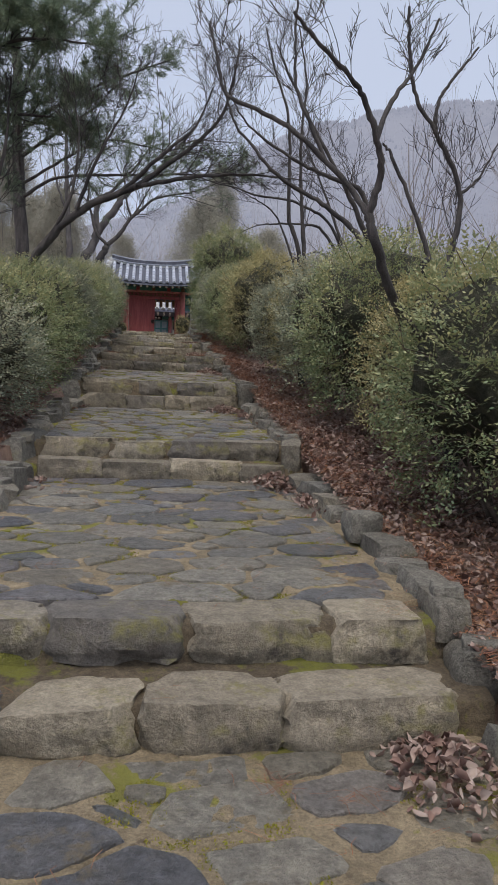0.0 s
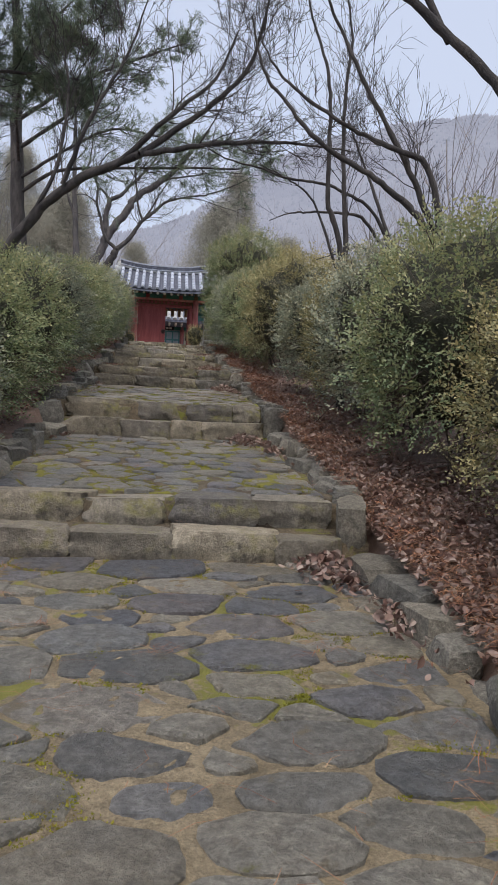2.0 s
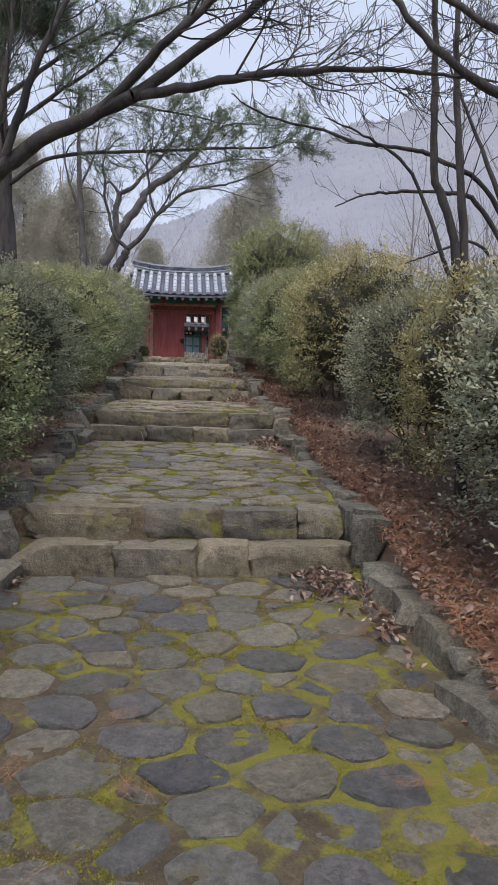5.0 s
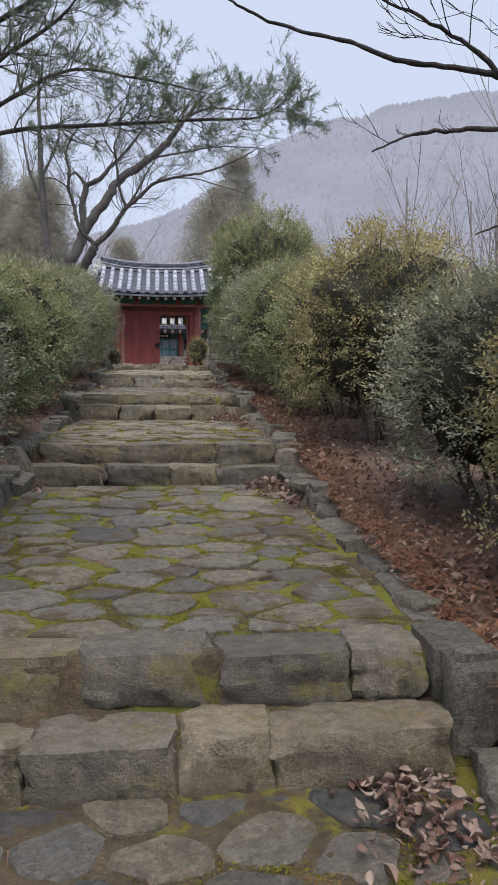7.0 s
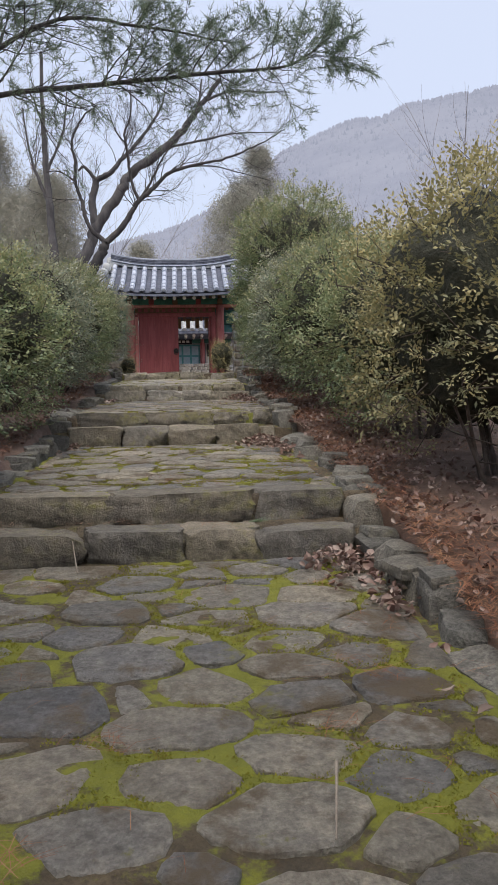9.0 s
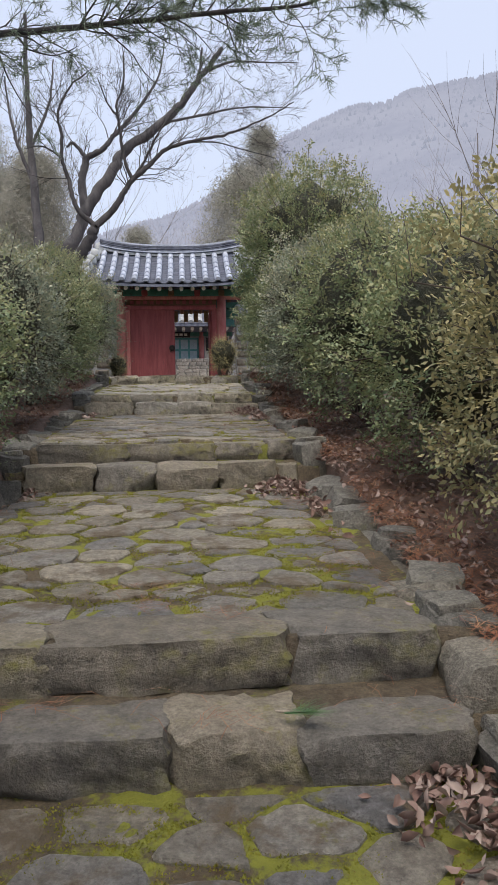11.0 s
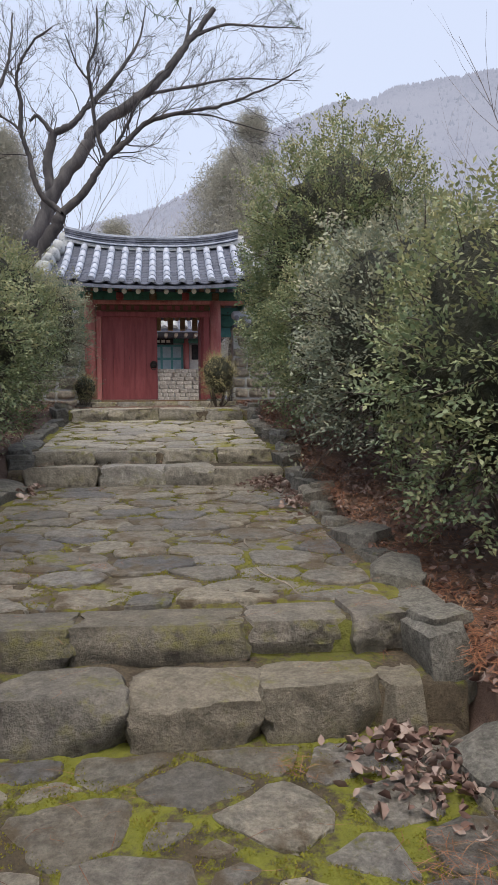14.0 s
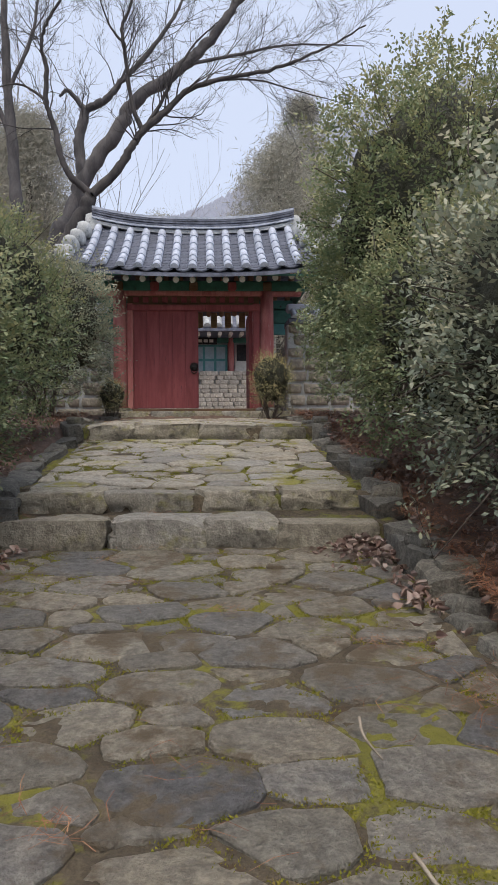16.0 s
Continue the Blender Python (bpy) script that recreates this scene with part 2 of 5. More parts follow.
M_PINE = leafy("pine_needles", [(0.1, 0.145, 0.1), (0.175, 0.23, 0.155), (0.29, 0.34, 0.235)], 0.55, 0.25, 0.3)
M_RED = surface("red_paint", (0.235, 0.05, 0.056), (0.335, 0.085, 0.088), 0.7, 3.0, 0.3, 60, spots=(0.15, 0.04, 0.045), vary=0.08, stretch=(3, 3, 0.5), depth=0.006)
M_RED_POST = surface("red_post_paint", (0.42, 0.12, 0.115), (0.56, 0.23, 0.21), 0.75, 3.0, 0.4, 60, spots=(0.55, 0.4, 0.35), spot_cut=(0.58, 0.74), stretch=(3, 3, 0.6), depth=0.006)
M_GREEN = surface("green_paint", (0.038, 0.128, 0.098), (0.060, 0.195, 0.150), 0.7, 5.0, 0.2, 60, spots=(0.05, 0.05, 0.04), depth=0.004)
M_TEAL = surface("teal_paint", (0.08, 0.26, 0.25), (0.12, 0.33, 0.31), 0.6, 5.0, 0.2, 60, depth=0.004)
M_WHITE = surface("pale_lime_paint", (0.62, 0.59, 0.52), (0.75, 0.72, 0.65), 0.85, 6.0, 0.2, 60, depth=0.004)
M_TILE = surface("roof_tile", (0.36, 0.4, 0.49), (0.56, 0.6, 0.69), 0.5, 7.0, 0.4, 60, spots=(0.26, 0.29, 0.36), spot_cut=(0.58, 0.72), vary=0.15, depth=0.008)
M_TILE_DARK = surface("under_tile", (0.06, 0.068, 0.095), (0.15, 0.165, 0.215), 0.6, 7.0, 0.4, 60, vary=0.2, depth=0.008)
M_LIME = surface("lime_plaster", (0.36, 0.38, 0.385), (0.52, 0.53, 0.525), 0.9, 6.0, 0.5, 60, spots=(0.2, 0.215, 0.215), depth=0.01)
M_IRON = surface("dark_iron", (0.02, 0.02, 0.022), (0.05, 0.045, 0.04), 0.5, 8.0, 0.3, 80, metal=0.8)
M_BROWN = surface("brown_beam", (0.13, 0.075, 0.04), (0.2, 0.12, 0.07), 0.8, 5.0, 0.3, 60, stretch=(1, 4, 4))
M_WALLSTONE = surface("wall_stone", (0.2, 0.18, 0.145), (0.36, 0.32, 0.26), 0.9, 5.0, 0.6, 60, vary=0.25, depth=0.02, mid=0.6)
M_OCHRE = surface("ochre_board", (0.3, 0.19, 0.09), (0.42, 0.28, 0.14), 0.8, 5.0, 0.3, 60, stretch=(1, 4, 4))
M_BASESTONE = surface("pale_base_stone", (0.36, 0.33, 0.28), (0.52, 0.48, 0.41), 0.9, 5.0, 0.6, 60, vary=0.2, depth=0.02, mid=0.5)
# grey-blue emission paints the mist over hill, woods and pines
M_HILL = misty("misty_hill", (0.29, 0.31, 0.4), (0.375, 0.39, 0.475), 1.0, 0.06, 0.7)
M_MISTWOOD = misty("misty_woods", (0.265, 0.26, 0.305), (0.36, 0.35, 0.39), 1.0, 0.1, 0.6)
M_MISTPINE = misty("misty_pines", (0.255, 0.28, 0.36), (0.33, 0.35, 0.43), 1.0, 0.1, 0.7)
# bark paled so that haze is painted into the distant woods
M_WOOD_FAR = surface("hazed_bark", (0.23, 0.215, 0.215), (0.34, 0.32, 0.315), 1.0, 2.0, 0.0)


# ---- building helpers ----
def link_mesh(name, me, material, parent=None, label=""):
    if material:
        me.materials.append(material)
    ob = new(name, me)
    if parent:
        ob.parent = parent
    return tagged(ob, label)


def part(name, bm, material, parent=None, label="", smooth=False):
    me = bpy.data.meshes.new(name)
    if smooth:
        for f in bm.faces:
            f.smooth = True
    bm.to_mesh(me)
    bm.free()
    return link_mesh(name, me, material, parent, label)


def mesh_np(name, verts, faces, smooth=False):
    """A mesh from an array of places and an array of faces that all have the same number of corners."""
    verts, faces = np.asarray(verts, np.float32), np.asarray(faces, np.int32)
    me = bpy.data.meshes.new(name)
    k = faces.shape[1]
    me.vertices.add(len(verts))
    me.vertices.foreach_set("co", verts.ravel())
    me.loops.add(faces.size)
    me.loops.foreach_set("vertex_index", faces.ravel())
    me.polygons.add(len(faces))
    me.polygons.foreach_set("loop_start", np.arange(0, faces.size, k, dtype=np.int32))
    if smooth:
        me.polygons.foreach_set("use_smooth", np.ones(len(faces), bool))
    me.update(calc_edges=True)
    return me


def empty(name, at=(0, 0, 0)):
    ob = new(name)
    ob.location = at
    return ob


def box_bm(x0, x1, y0, y1, z0, z1, bevel=0.01, seg=1):
    bm = bmesh.new()
    bmesh.ops.create_cube(bm, size=1, matrix=Matrix.LocRotScale(((x0 + x1) / 2, (y0 + y1) / 2, (z0 + z1) / 2), None, (x1 - x0, y1 - y0, z1 - z0)))
    if bevel:
        bmesh.ops.bevel(bm, geom=bm.edges[:], offset=bevel, segments=seg, affect="EDGES", profile=0.5)
    return bm


def tubes(lines, sides=6):
    """One array of places and faces for many tapered round bars: (points, radii)."""
    vs, fs, base = [], [], 0
    ang = np.linspace(0, 2 * np.pi, sides, endpoint=False)
    ca, sa = np.cos(ang)[:, None], np.sin(ang)[:, None]
    ring = np.arange(sides)
    nxt = (ring + 1) % sides
    for pts, rad in lines:
        pts = np.asarray(pts, float)
        k = len(pts)
        tan = np.gradient(pts, axis=0)
        tan /= np.linalg.norm(tan, axis=1)[:, None] + 1e-9
        up = np.array([0.31, 0.17, 0.93]) if abs(tan[0, 2]) < 0.8 else np.array([0.9, 0.3, 0.1])
        for i in range(k):
            a = np.cross(tan[i], up)
            a /= np.linalg.norm(a) + 1e-9
            b = np.cross(tan[i], a)
            vs.append(pts[i] + rad[i] * (ca * a + sa * b))
        for i in range(k - 1):
            o = base + i * sides
            fs.append(np.stack([o + ring, o + nxt, o + sides + nxt, o + sides + ring], 1))
        base += k * sides
    return np.concatenate(vs), np.concatenate(fs)


def smooth_line(pts, n):
    """A smooth line through a few places."""
    p = np.asarray(pts, float)
    p = np.vstack([2 * p[0] - p[1], p, 2 * p[-1] - p[-2]])
    out = []
    for i in range(1, len(p) - 2):
        for s in np.linspace(0, 1, n, endpoint=False):
            a, b, c, d = p[i - 1 : i + 3]
            out.append(0.5 * (2 * b + (c - a) * s + (2 * a - 5 * b + 4 * c - d) * s * s + (3 * b - a - 3 * c + d) * s**3))
    return np.array(out + [p[-2]])


# ---- the lie of the land ----
# front of each riser along the way, and the height at its foot and its top
RISERS = [(3.25, 0.33, 0.53), (3.62, 0.57, 0.76), (7.33, 1.15, 1.33), (7.63, 1.36, 1.53), (11.36, 1.95, 2.16), (11.62, 2.20, 2.40),
          (15.62, 2.87, 3.06), (16.0, 3.09, 3.27), (19.5, 3.61, 3.83), (19.82, 3.86, 4.02), (23.5, 4.38, 4.56), (23.95, 4.58, 4.71), (26.75, 5.05, 5.22)]
X0, X1 = -1.08, 1.2
PY, PZ = [-6.0], [-0.75]
for ry, rb, rt in RISERS:
    PY += [ry - 0.001, ry + 0.001]
    PZ += [rb, rt]
PY += [30.4, 60.0]
PZ += [5.36, 5.4]
BY = [-300, -6, 0, 3.4, 7.5, 11.5, 15.8, 19.7, 23.7, 26.75, 30, 60, 120, 400]
BZ = [-14, -0.7, 0.05, 0.5, 1.35, 2.2, 3.05, 3.8, 4.5, 5.1, 5.36, 5.5, 9, 30]


def zpath(y):
    return float(np.interp(y, PY, PZ))


def zbed(x, y):
    z = np.interp(y, BY, BZ) + 0.08
    z = z - 0.05 * max(x - 3.5, 0) ** 0.9 - 0.02 * max(-x - 4, 0) ** 0.9
    return z + 0.05 * noise.noise((x * 0.9, y * 0.9, 0.3)) + 0.02 * noise.noise((x * 3.1, y * 3.1, 2.3))


# ---- ground ----
def build_ground():
    xs = np.unique(np.concatenate([np.linspace(-8, 8, 90), [-300, -150, -80, -50, -30, -20, -14, -10, 10, 14, 20, 30, 50, 80, 150, 300]]))
    ys = np.unique(np.concatenate([np.linspace(-4, 34, 170), [-300, -120, -50, -25, -15, -8, 37, 40, 45, 52, 60, 80, 110, 150, 220, 320, 420]]))
    V = []
    for y in ys:
        for x in xs:
            z = zbed(x, y)
            if -1.25 < x < 1.38 and y < 30.3:
                z = min(z, zpath(y - 0.25), zpath(y)) - 0.22
            V.append((x, y, z))
    nx = len(xs)
    F = [(j * nx + i, j * nx + i + 1, (j + 1) * nx + i + 1, (j + 1) * nx + i) for j in range(len(ys) - 1) for i in range(nx - 1)]
    ob = link_mesh("ground", mesh_np("ground", V, F, True), M_SOIL)
    tagged(ob, "brown leaf-strewn woodland soil on a rising slope", "ground", kind="structure")


build_ground()


# ---- stones ----
def rock_mesh(name, sx, sy, sz, seed, rough=0.12, cuts=3, box=0.75, flat_top=0.5, chops=0):
    """A rounded, chipped stone that stands on z = 0, with a flattish worn top."""
    bm = bmesh.new()
    bmesh.ops.create_cube(bm, size=2)
    bmesh.ops.subdivide_edges(bm, edges=bm.edges[:], cuts=cuts, use_grid_fill=True)
    for v in bm.verts:
        c = v.co.copy()
        r = c.normalized() * 1.25
        p = c.lerp(r, 1 - box)
        q = Vector((p.x * sx, p.y * sy, p.z * sz)) * 2.2
        d = noise.noise(q + Vector((seed * 7.3, seed * 3.1, seed))) * rough + noise.noise(q * 3.1 + Vector((seed, 5.5, 1.7))) * rough * 0.6 + noise.noise(q * 8.0 + Vector((seed, 1.5, 9.7))) * rough * 0.25
        p = p * (1 + d)
        if p.z > 0:
            p.z = p.z * (1 - flat_top) + min(p.z, 0.93) * flat_top
        v.co = Vector((p.x * sx / 2, p.y * sy / 2, (p.z + 1) * sz / 2))
    # broken faces: whatever stands out past a random plane is pressed back onto it
    rnd = random.Random(round(seed * 31) + 5)
    c, small = Vector((0, 0, sz / 2)), min(sx, sy, sz)
    for q in range(chops):
        n = Vector((rnd.uniform(-1, 1), rnd.uniform(-1, 1), rnd.uniform(-0.7, 1))).normalized()
        reach = max((v.co - c).dot(n) for v in bm.verts) - small * rnd.uniform(0.06, 0.2)
        for v in bm.verts:
            over = (v.co - c).dot(n) - reach
            if over > 0:
                v.co -= n * over
    for f in bm.faces:
        f.smooth = True
    me = bpy.data.meshes.new(name)
    bm.to_mesh(me)
    bm.free()
    if chops > 4:
        me.set_sharp_from_angle(angle=radians(32))
    return me


# where the stones of each step meet
JOINTS = [(-0.62, -0.09, 0.48), (-0.52, 0.11, 0.78), (-0.5, 0.13, 0.78), (-0.45, 0.1, 0.7), (-0.41, 0.16, 0.51), (-0.27, 0.31, 0.88), (-0.45, 0.16, 0.63),
          (-0.33, 0.6), (-0.53, -0.01, 0.52, 1.0), (-0.26, 0.5, 0.98), (-0.46, 0.16, 0.61), (-0.55, 0.1, 0.67), (-0.6, 0.1, 0.7)]


def build_riser(k, ry, rb, rt):
    """One step: long dressed stones side by side across the way, bedded in earth that slopes up to the next."""
    rnd = random.Random(40 + k)
    lower = k % 2 == 0 and k < 12
    ye, ze = (RISERS[k + 1][0] + 0.22, RISERS[k + 1][1] + 0.0) if lower else (ry + 0.5, rt + 0.01)
    xs, ys = np.linspace(X0 - 0.2, X1 + 0.2, 60), [ry + 0.09, ry + 0.1, *np.linspace(ry + 0.16, ye, 12)]
    V = []
    for j, y in enumerate(ys):
        for x in xs:
            z = rb - 0.2 if j == 0 else rt - 0.05 if j == 1 else rt - 0.03 + (ze - rt + 0.03) * (y - ry - 0.16) / (ye - ry - 0.16)
            if j > 1 and not lower:
                z = rt - 0.025
            V.append((x, y, z + (0.012 * noise.noise((x * 6, y * 6, k)) + 0.008 * noise.noise((x * 21, y * 21, k)) if j else 0)))
    F = [(j * 60 + i, j * 60 + i + 1, (j + 1) * 60 + i + 1, (j + 1) * 60 + i) for j in range(len(ys) - 1) for i in range(59)]
    bed = link_mesh("stone_step", mesh_np("stone_step", V, F, True), M_EARTH)
    tagged(bed, "step of long weathered grey stones with moss", "stone step", "steps of the stone stairway", "structure")
    edges = [X0 - 0.02, *JOINTS[k], X1 + 0.02]
    for n, (x, x2) in enumerate(zip(edges, edges[1:])):
        w = x2 - x
        h = rt - rb + (0.07 if lower else 0.045) - rnd.uniform(0, 0.02)
        d = rnd.uniform(0.27, 0.36) if lower else rnd.uniform(0.36, 0.46)
        drop = rnd.choice((0, 0, rnd.uniform(0.01, 0.035)))
        me = rock_mesh("step_stone", w * rnd.uniform(0.98, 1.04), d, h, k * 9.7 + n * 3.3, 0.2, 9, 0.79, 0.85, 6)
        st = link_mesh("step_stone", me, M_STEP if k < 10 else M_STEP_PALE, bed)
        st.location = (x + w / 2, ry + d / 2 + rnd.uniform(0.0, 0.035) + (0 if lower else 0.05), rt - h + (0.022 if lower else 0.012) - drop)
        st.rotation_euler = (rnd.uniform(0.02, 0.1) if lower else rnd.uniform(0.0, 0.07), rnd.uniform(-0.03, 0.03), rnd.uniform(-0.05, 0.05))


def clip(poly, p, nrm):
    out = []
    for i in range(len(poly)):
        a, b = poly[i], poly[(i + 1) % len(poly)]
        da, db = (a - p) @ nrm, (b - p) @ nrm
        if da <= 0:
            out.append(a)
        if da * db < 0:
            out.append(a + (b - a) * (da / (da - db)))
    return out


def paving_cells(x0, x1, y0, y1, seed, gap, small, large, long):
    """Irregular flagstones of very uneven size: the cells of a weighted diagram over stones thrown at random."""
    rnd = random.Random(seed)
    S, R = [], []
    for i in range(9000):
        r = large * (1 - i / 9000) ** 1.3 * rnd.uniform(0.6, 1) + small
        p = np.array((rnd.uniform(x0 - 0.08, x1 + 0.08), rnd.uniform(y0 + 0.02, y1 - 0.02)))
        if not S or np.all(np.hypot(*((np.array(S) - p) * (1, long)).T) > (np.array(R) + r) * 0.93):
            S.append(p)
            R.append(r)
    S, R = np.array(S) * (1, long), np.array(R)
    cells = []
    for i, s in enumerate(S):
        poly = [np.array(p, float) * (1, long) for p in ((x0, y0), (x1, y0), (x1, y1), (x0, y1))]
        d = np.hypot(*(S - s).T)
        for j in np.argsort(d - R)[:26]:
            if j == i:
                continue
            v = S[j] - s
            t = 0.5 + (R[i] ** 2 - R[j] ** 2) / (2 * d[j] ** 2)
            poly = clip(poly, s + v * t - v / d[j] * gap * rnd.choice((0.12, 0.3, 0.5, 0.9)), v / d[j])
            if len(poly) < 3:
                break
        if len(poly) >= 3:
            poly = [p / (1, long) for p in poly]
            area = 0.5 * abs(sum(poly[q][0] * poly[(q + 1) % len(poly)][1] - poly[(q + 1) % len(poly)][0] * poly[q][1] for q in range(len(poly))))
            if area > 0.007:
                cells.append(poly)
    return cells


def paver_mesh(poly, zf, rnd):
    """A flagstone with broken corners, a chipped worn edge and a hollow or swell in its top."""
    pts = []
    for i in range(len(poly)):
        a, b, c = poly[i - 1], poly[i], poly[(i + 1) % len(poly)]
        la, lc = np.hypot(*(a - b)), np.hypot(*(c - b))
        ca, cc = min(rnd.uniform(0.01, 0.055), 0.3 * la), min(rnd.uniform(0.01, 0.055), 0.3 * lc)
        pts += [b + (a - b) / (la + 1e-6) * ca, b + (c - b) / (lc + 1e-6) * cc]
        m = int(lc / 0.09)
        pts += [b + (c - b) * (q + rnd.uniform(0.75, 1.25)) / (m + 1) for q in range(1, m)]
    c = np.mean(pts, axis=0)
    pts = [p + np.array([rnd.uniform(-1, 1), rnd.uniform(-1, 1)]) * 0.009 for p in pts]
    lift, tx, ty, n = rnd.uniform(0.004, 0.02), rnd.uniform(-0.03, 0.03), rnd.uniform(-0.03, 0.03), len(pts)
    edge = [rnd.uniform(0.004, 0.012) for p in pts]
    V = []
    for inset, dz in ((0.0, -0.05), (0.0, 0.0), (0.012, 0.0), (0.06, rnd.uniform(-0.004, 0.005))):
        for p, e in zip(pts, edge):
            g = np.hypot(*(p - c)) + 1e-6
            q = p + (c - p) / g * min(inset * rnd.uniform(0.6, 1.5), 0.5 * g)
            z = lift + dz - (e if inset == 0 and dz == 0 else 0) + 0.006 * noise.noise((q[0] * 9, q[1] * 9, lift * 900))
            V.append((q[0], q[1], zf(q[1]) + z + (q[0] - c[0]) * tx + (q[1] - c[1]) * ty))
    bm = bmesh.new()
    vs = [bm.verts.new(v) for v in V]
    for r in range(3):
        for i in range(n):
            bm.faces.new((vs[r * n + i], vs[r * n + (i + 1) % n], vs[(r + 1) * n + (i + 1) % n], vs[(r + 1) * n + i]))
    bm.faces.new(vs[3 * n :])
    bmesh.ops.recalc_face_normals(bm, faces=bm.faces[:])
    return bm


def grow_moss(base, cells, k, y0, y1, zf):
    """Tufts of moss in the joints, in patches, a few of them creeping over the edges of the stones."""
    rng = np.random.default_rng(500 + k)
    pts = np.stack([rng.uniform(X0, X1, 5000), rng.uniform(y0 + 0.02, y1 - 0.02, 5000)], 1)
    deep = np.full(5000, -1.0)
    for poly in cells:
        P = np.array(poly)
        E = np.roll(P, -1, 0) - P
        turn = np.sign(E[0, 0] * E[1, 1] - E[0, 1] * E[1, 0])
        d = np.min([turn * (e[0] * (pts[:, 1] - p[1]) - e[1] * (pts[:, 0] - p[0])) / (np.hypot(*e) + 1e-9) for p, e in zip(P, E)], axis=0)
        deep = np.maximum(deep, d)
    low = (0.2, 0.12, 0.1, -0.16, -0.18, -0.1, -0.02, -0.02)[k]
    spots = [(x, y) for (x, y), d in zip(pts, deep) if noise.noise((x * 1.9, y * 1.9, k)) > low + 6 * max(d, 0) and d < 0.05]
    if not spots:
        return
    P = np.repeat(np.array([(x, y, zf(y) + 0.004) for x, y in spots[:2200]]), 12, 0)
    n = len(P)
    P[:, :2] += rng.normal(0, 0.016, (n, 2))
    d = np.stack([rng.normal(0, 0.5, n), rng.normal(0, 0.5, n), np.ones(n)], 1) * rng.uniform(0.004, 0.010, (n, 1))
    a = rng.uniform(0, 6.28, n)
    s = np.stack([np.cos(a), np.sin(a), np.zeros(n)], 1) * rng.uniform(0.003, 0.006, (n, 1))
    V = np.stack([P - s, P + s, P + d], 1).reshape(-1, 3)
    tagged(link_mesh("moss", mesh_np("moss", V, np.arange(3 * n).reshape(-1, 3)), M_MOSS, base, "yellow-green moss in the joints"), kind="stuff")


def build_landing(k, y0, y1, z0, z1, gap):
    zf = lambda y: z0 + (z1 - z0) * (y - y0) / (y1 - y0)
    xs, ys = np.linspace(X0 - 0.12, X1 + 0.14, 84), np.concatenate([[y0 - 0.03], np.linspace(y0, y1 + 0.12, 115)])
    V = [(x, y, zf(y) + 0.012 * noise.noise((x * 4, y * 4, k)) + 0.010 * noise.noise((x * 13, y * 13, k)) + 0.007 * noise.noise((x * 37, y * 37, k)) - (0.16 if y < y0 else 0.0)) for y in ys for x in xs]
    F = [(j * 84 + i, j * 84 + i + 1, (j + 1) * 84 + i + 1, (j + 1) * 84 + i) for j in range(115) for i in range(83)]
    base = link_mesh("pavement", mesh_np("pavement", V, F, True), M_SAND if k < 2 else M_MOSSY if k in (3, 4) else M_JOINT)
    tagged(base, "sloping landing of irregular flagstones with mossy sand joints", "pavement", kind="structure")
    rnd = random.Random(k + 300)
    cells = paving_cells(X0 - 0.03, X1 + 0.03, y0 + 0.0, y1 - 0.015, k + 11, gap, *((0.075, 0.2, 1.5), (0.085, 0.24, 1.7), (0.07, 0.12, 1.15), (0.08, 0.16, 1.4), (0.085, 0.14, 1.3), (0.08, 0.17, 1.5), (0.08, 0.15, 1.4), (0.08, 0.15, 1.4))[k])
    grow_moss(base, cells, k, y0, y1, zf)
    for poly in cells:
        ob = part("paving_stone", paver_mesh(poly, zf, rnd), M_SLATE if k < 3 else M_PAVER if k < 6 else M_PALE, base)
    return base


LANDINGS = [(-1.2, 3.25, -0.10, 0.33), (4.02, 7.33, 0.76, 1.15), (8.02, 11.36, 1.53, 1.95), (12.0, 15.62, 2.40, 2.87), (16.38, 19.5, 3.27, 3.61),
            (20.2, 23.5, 4.02, 4.38), (24.33, 26.75, 4.71, 5.05), (27.15, 30.35, 5.22, 5.36)]


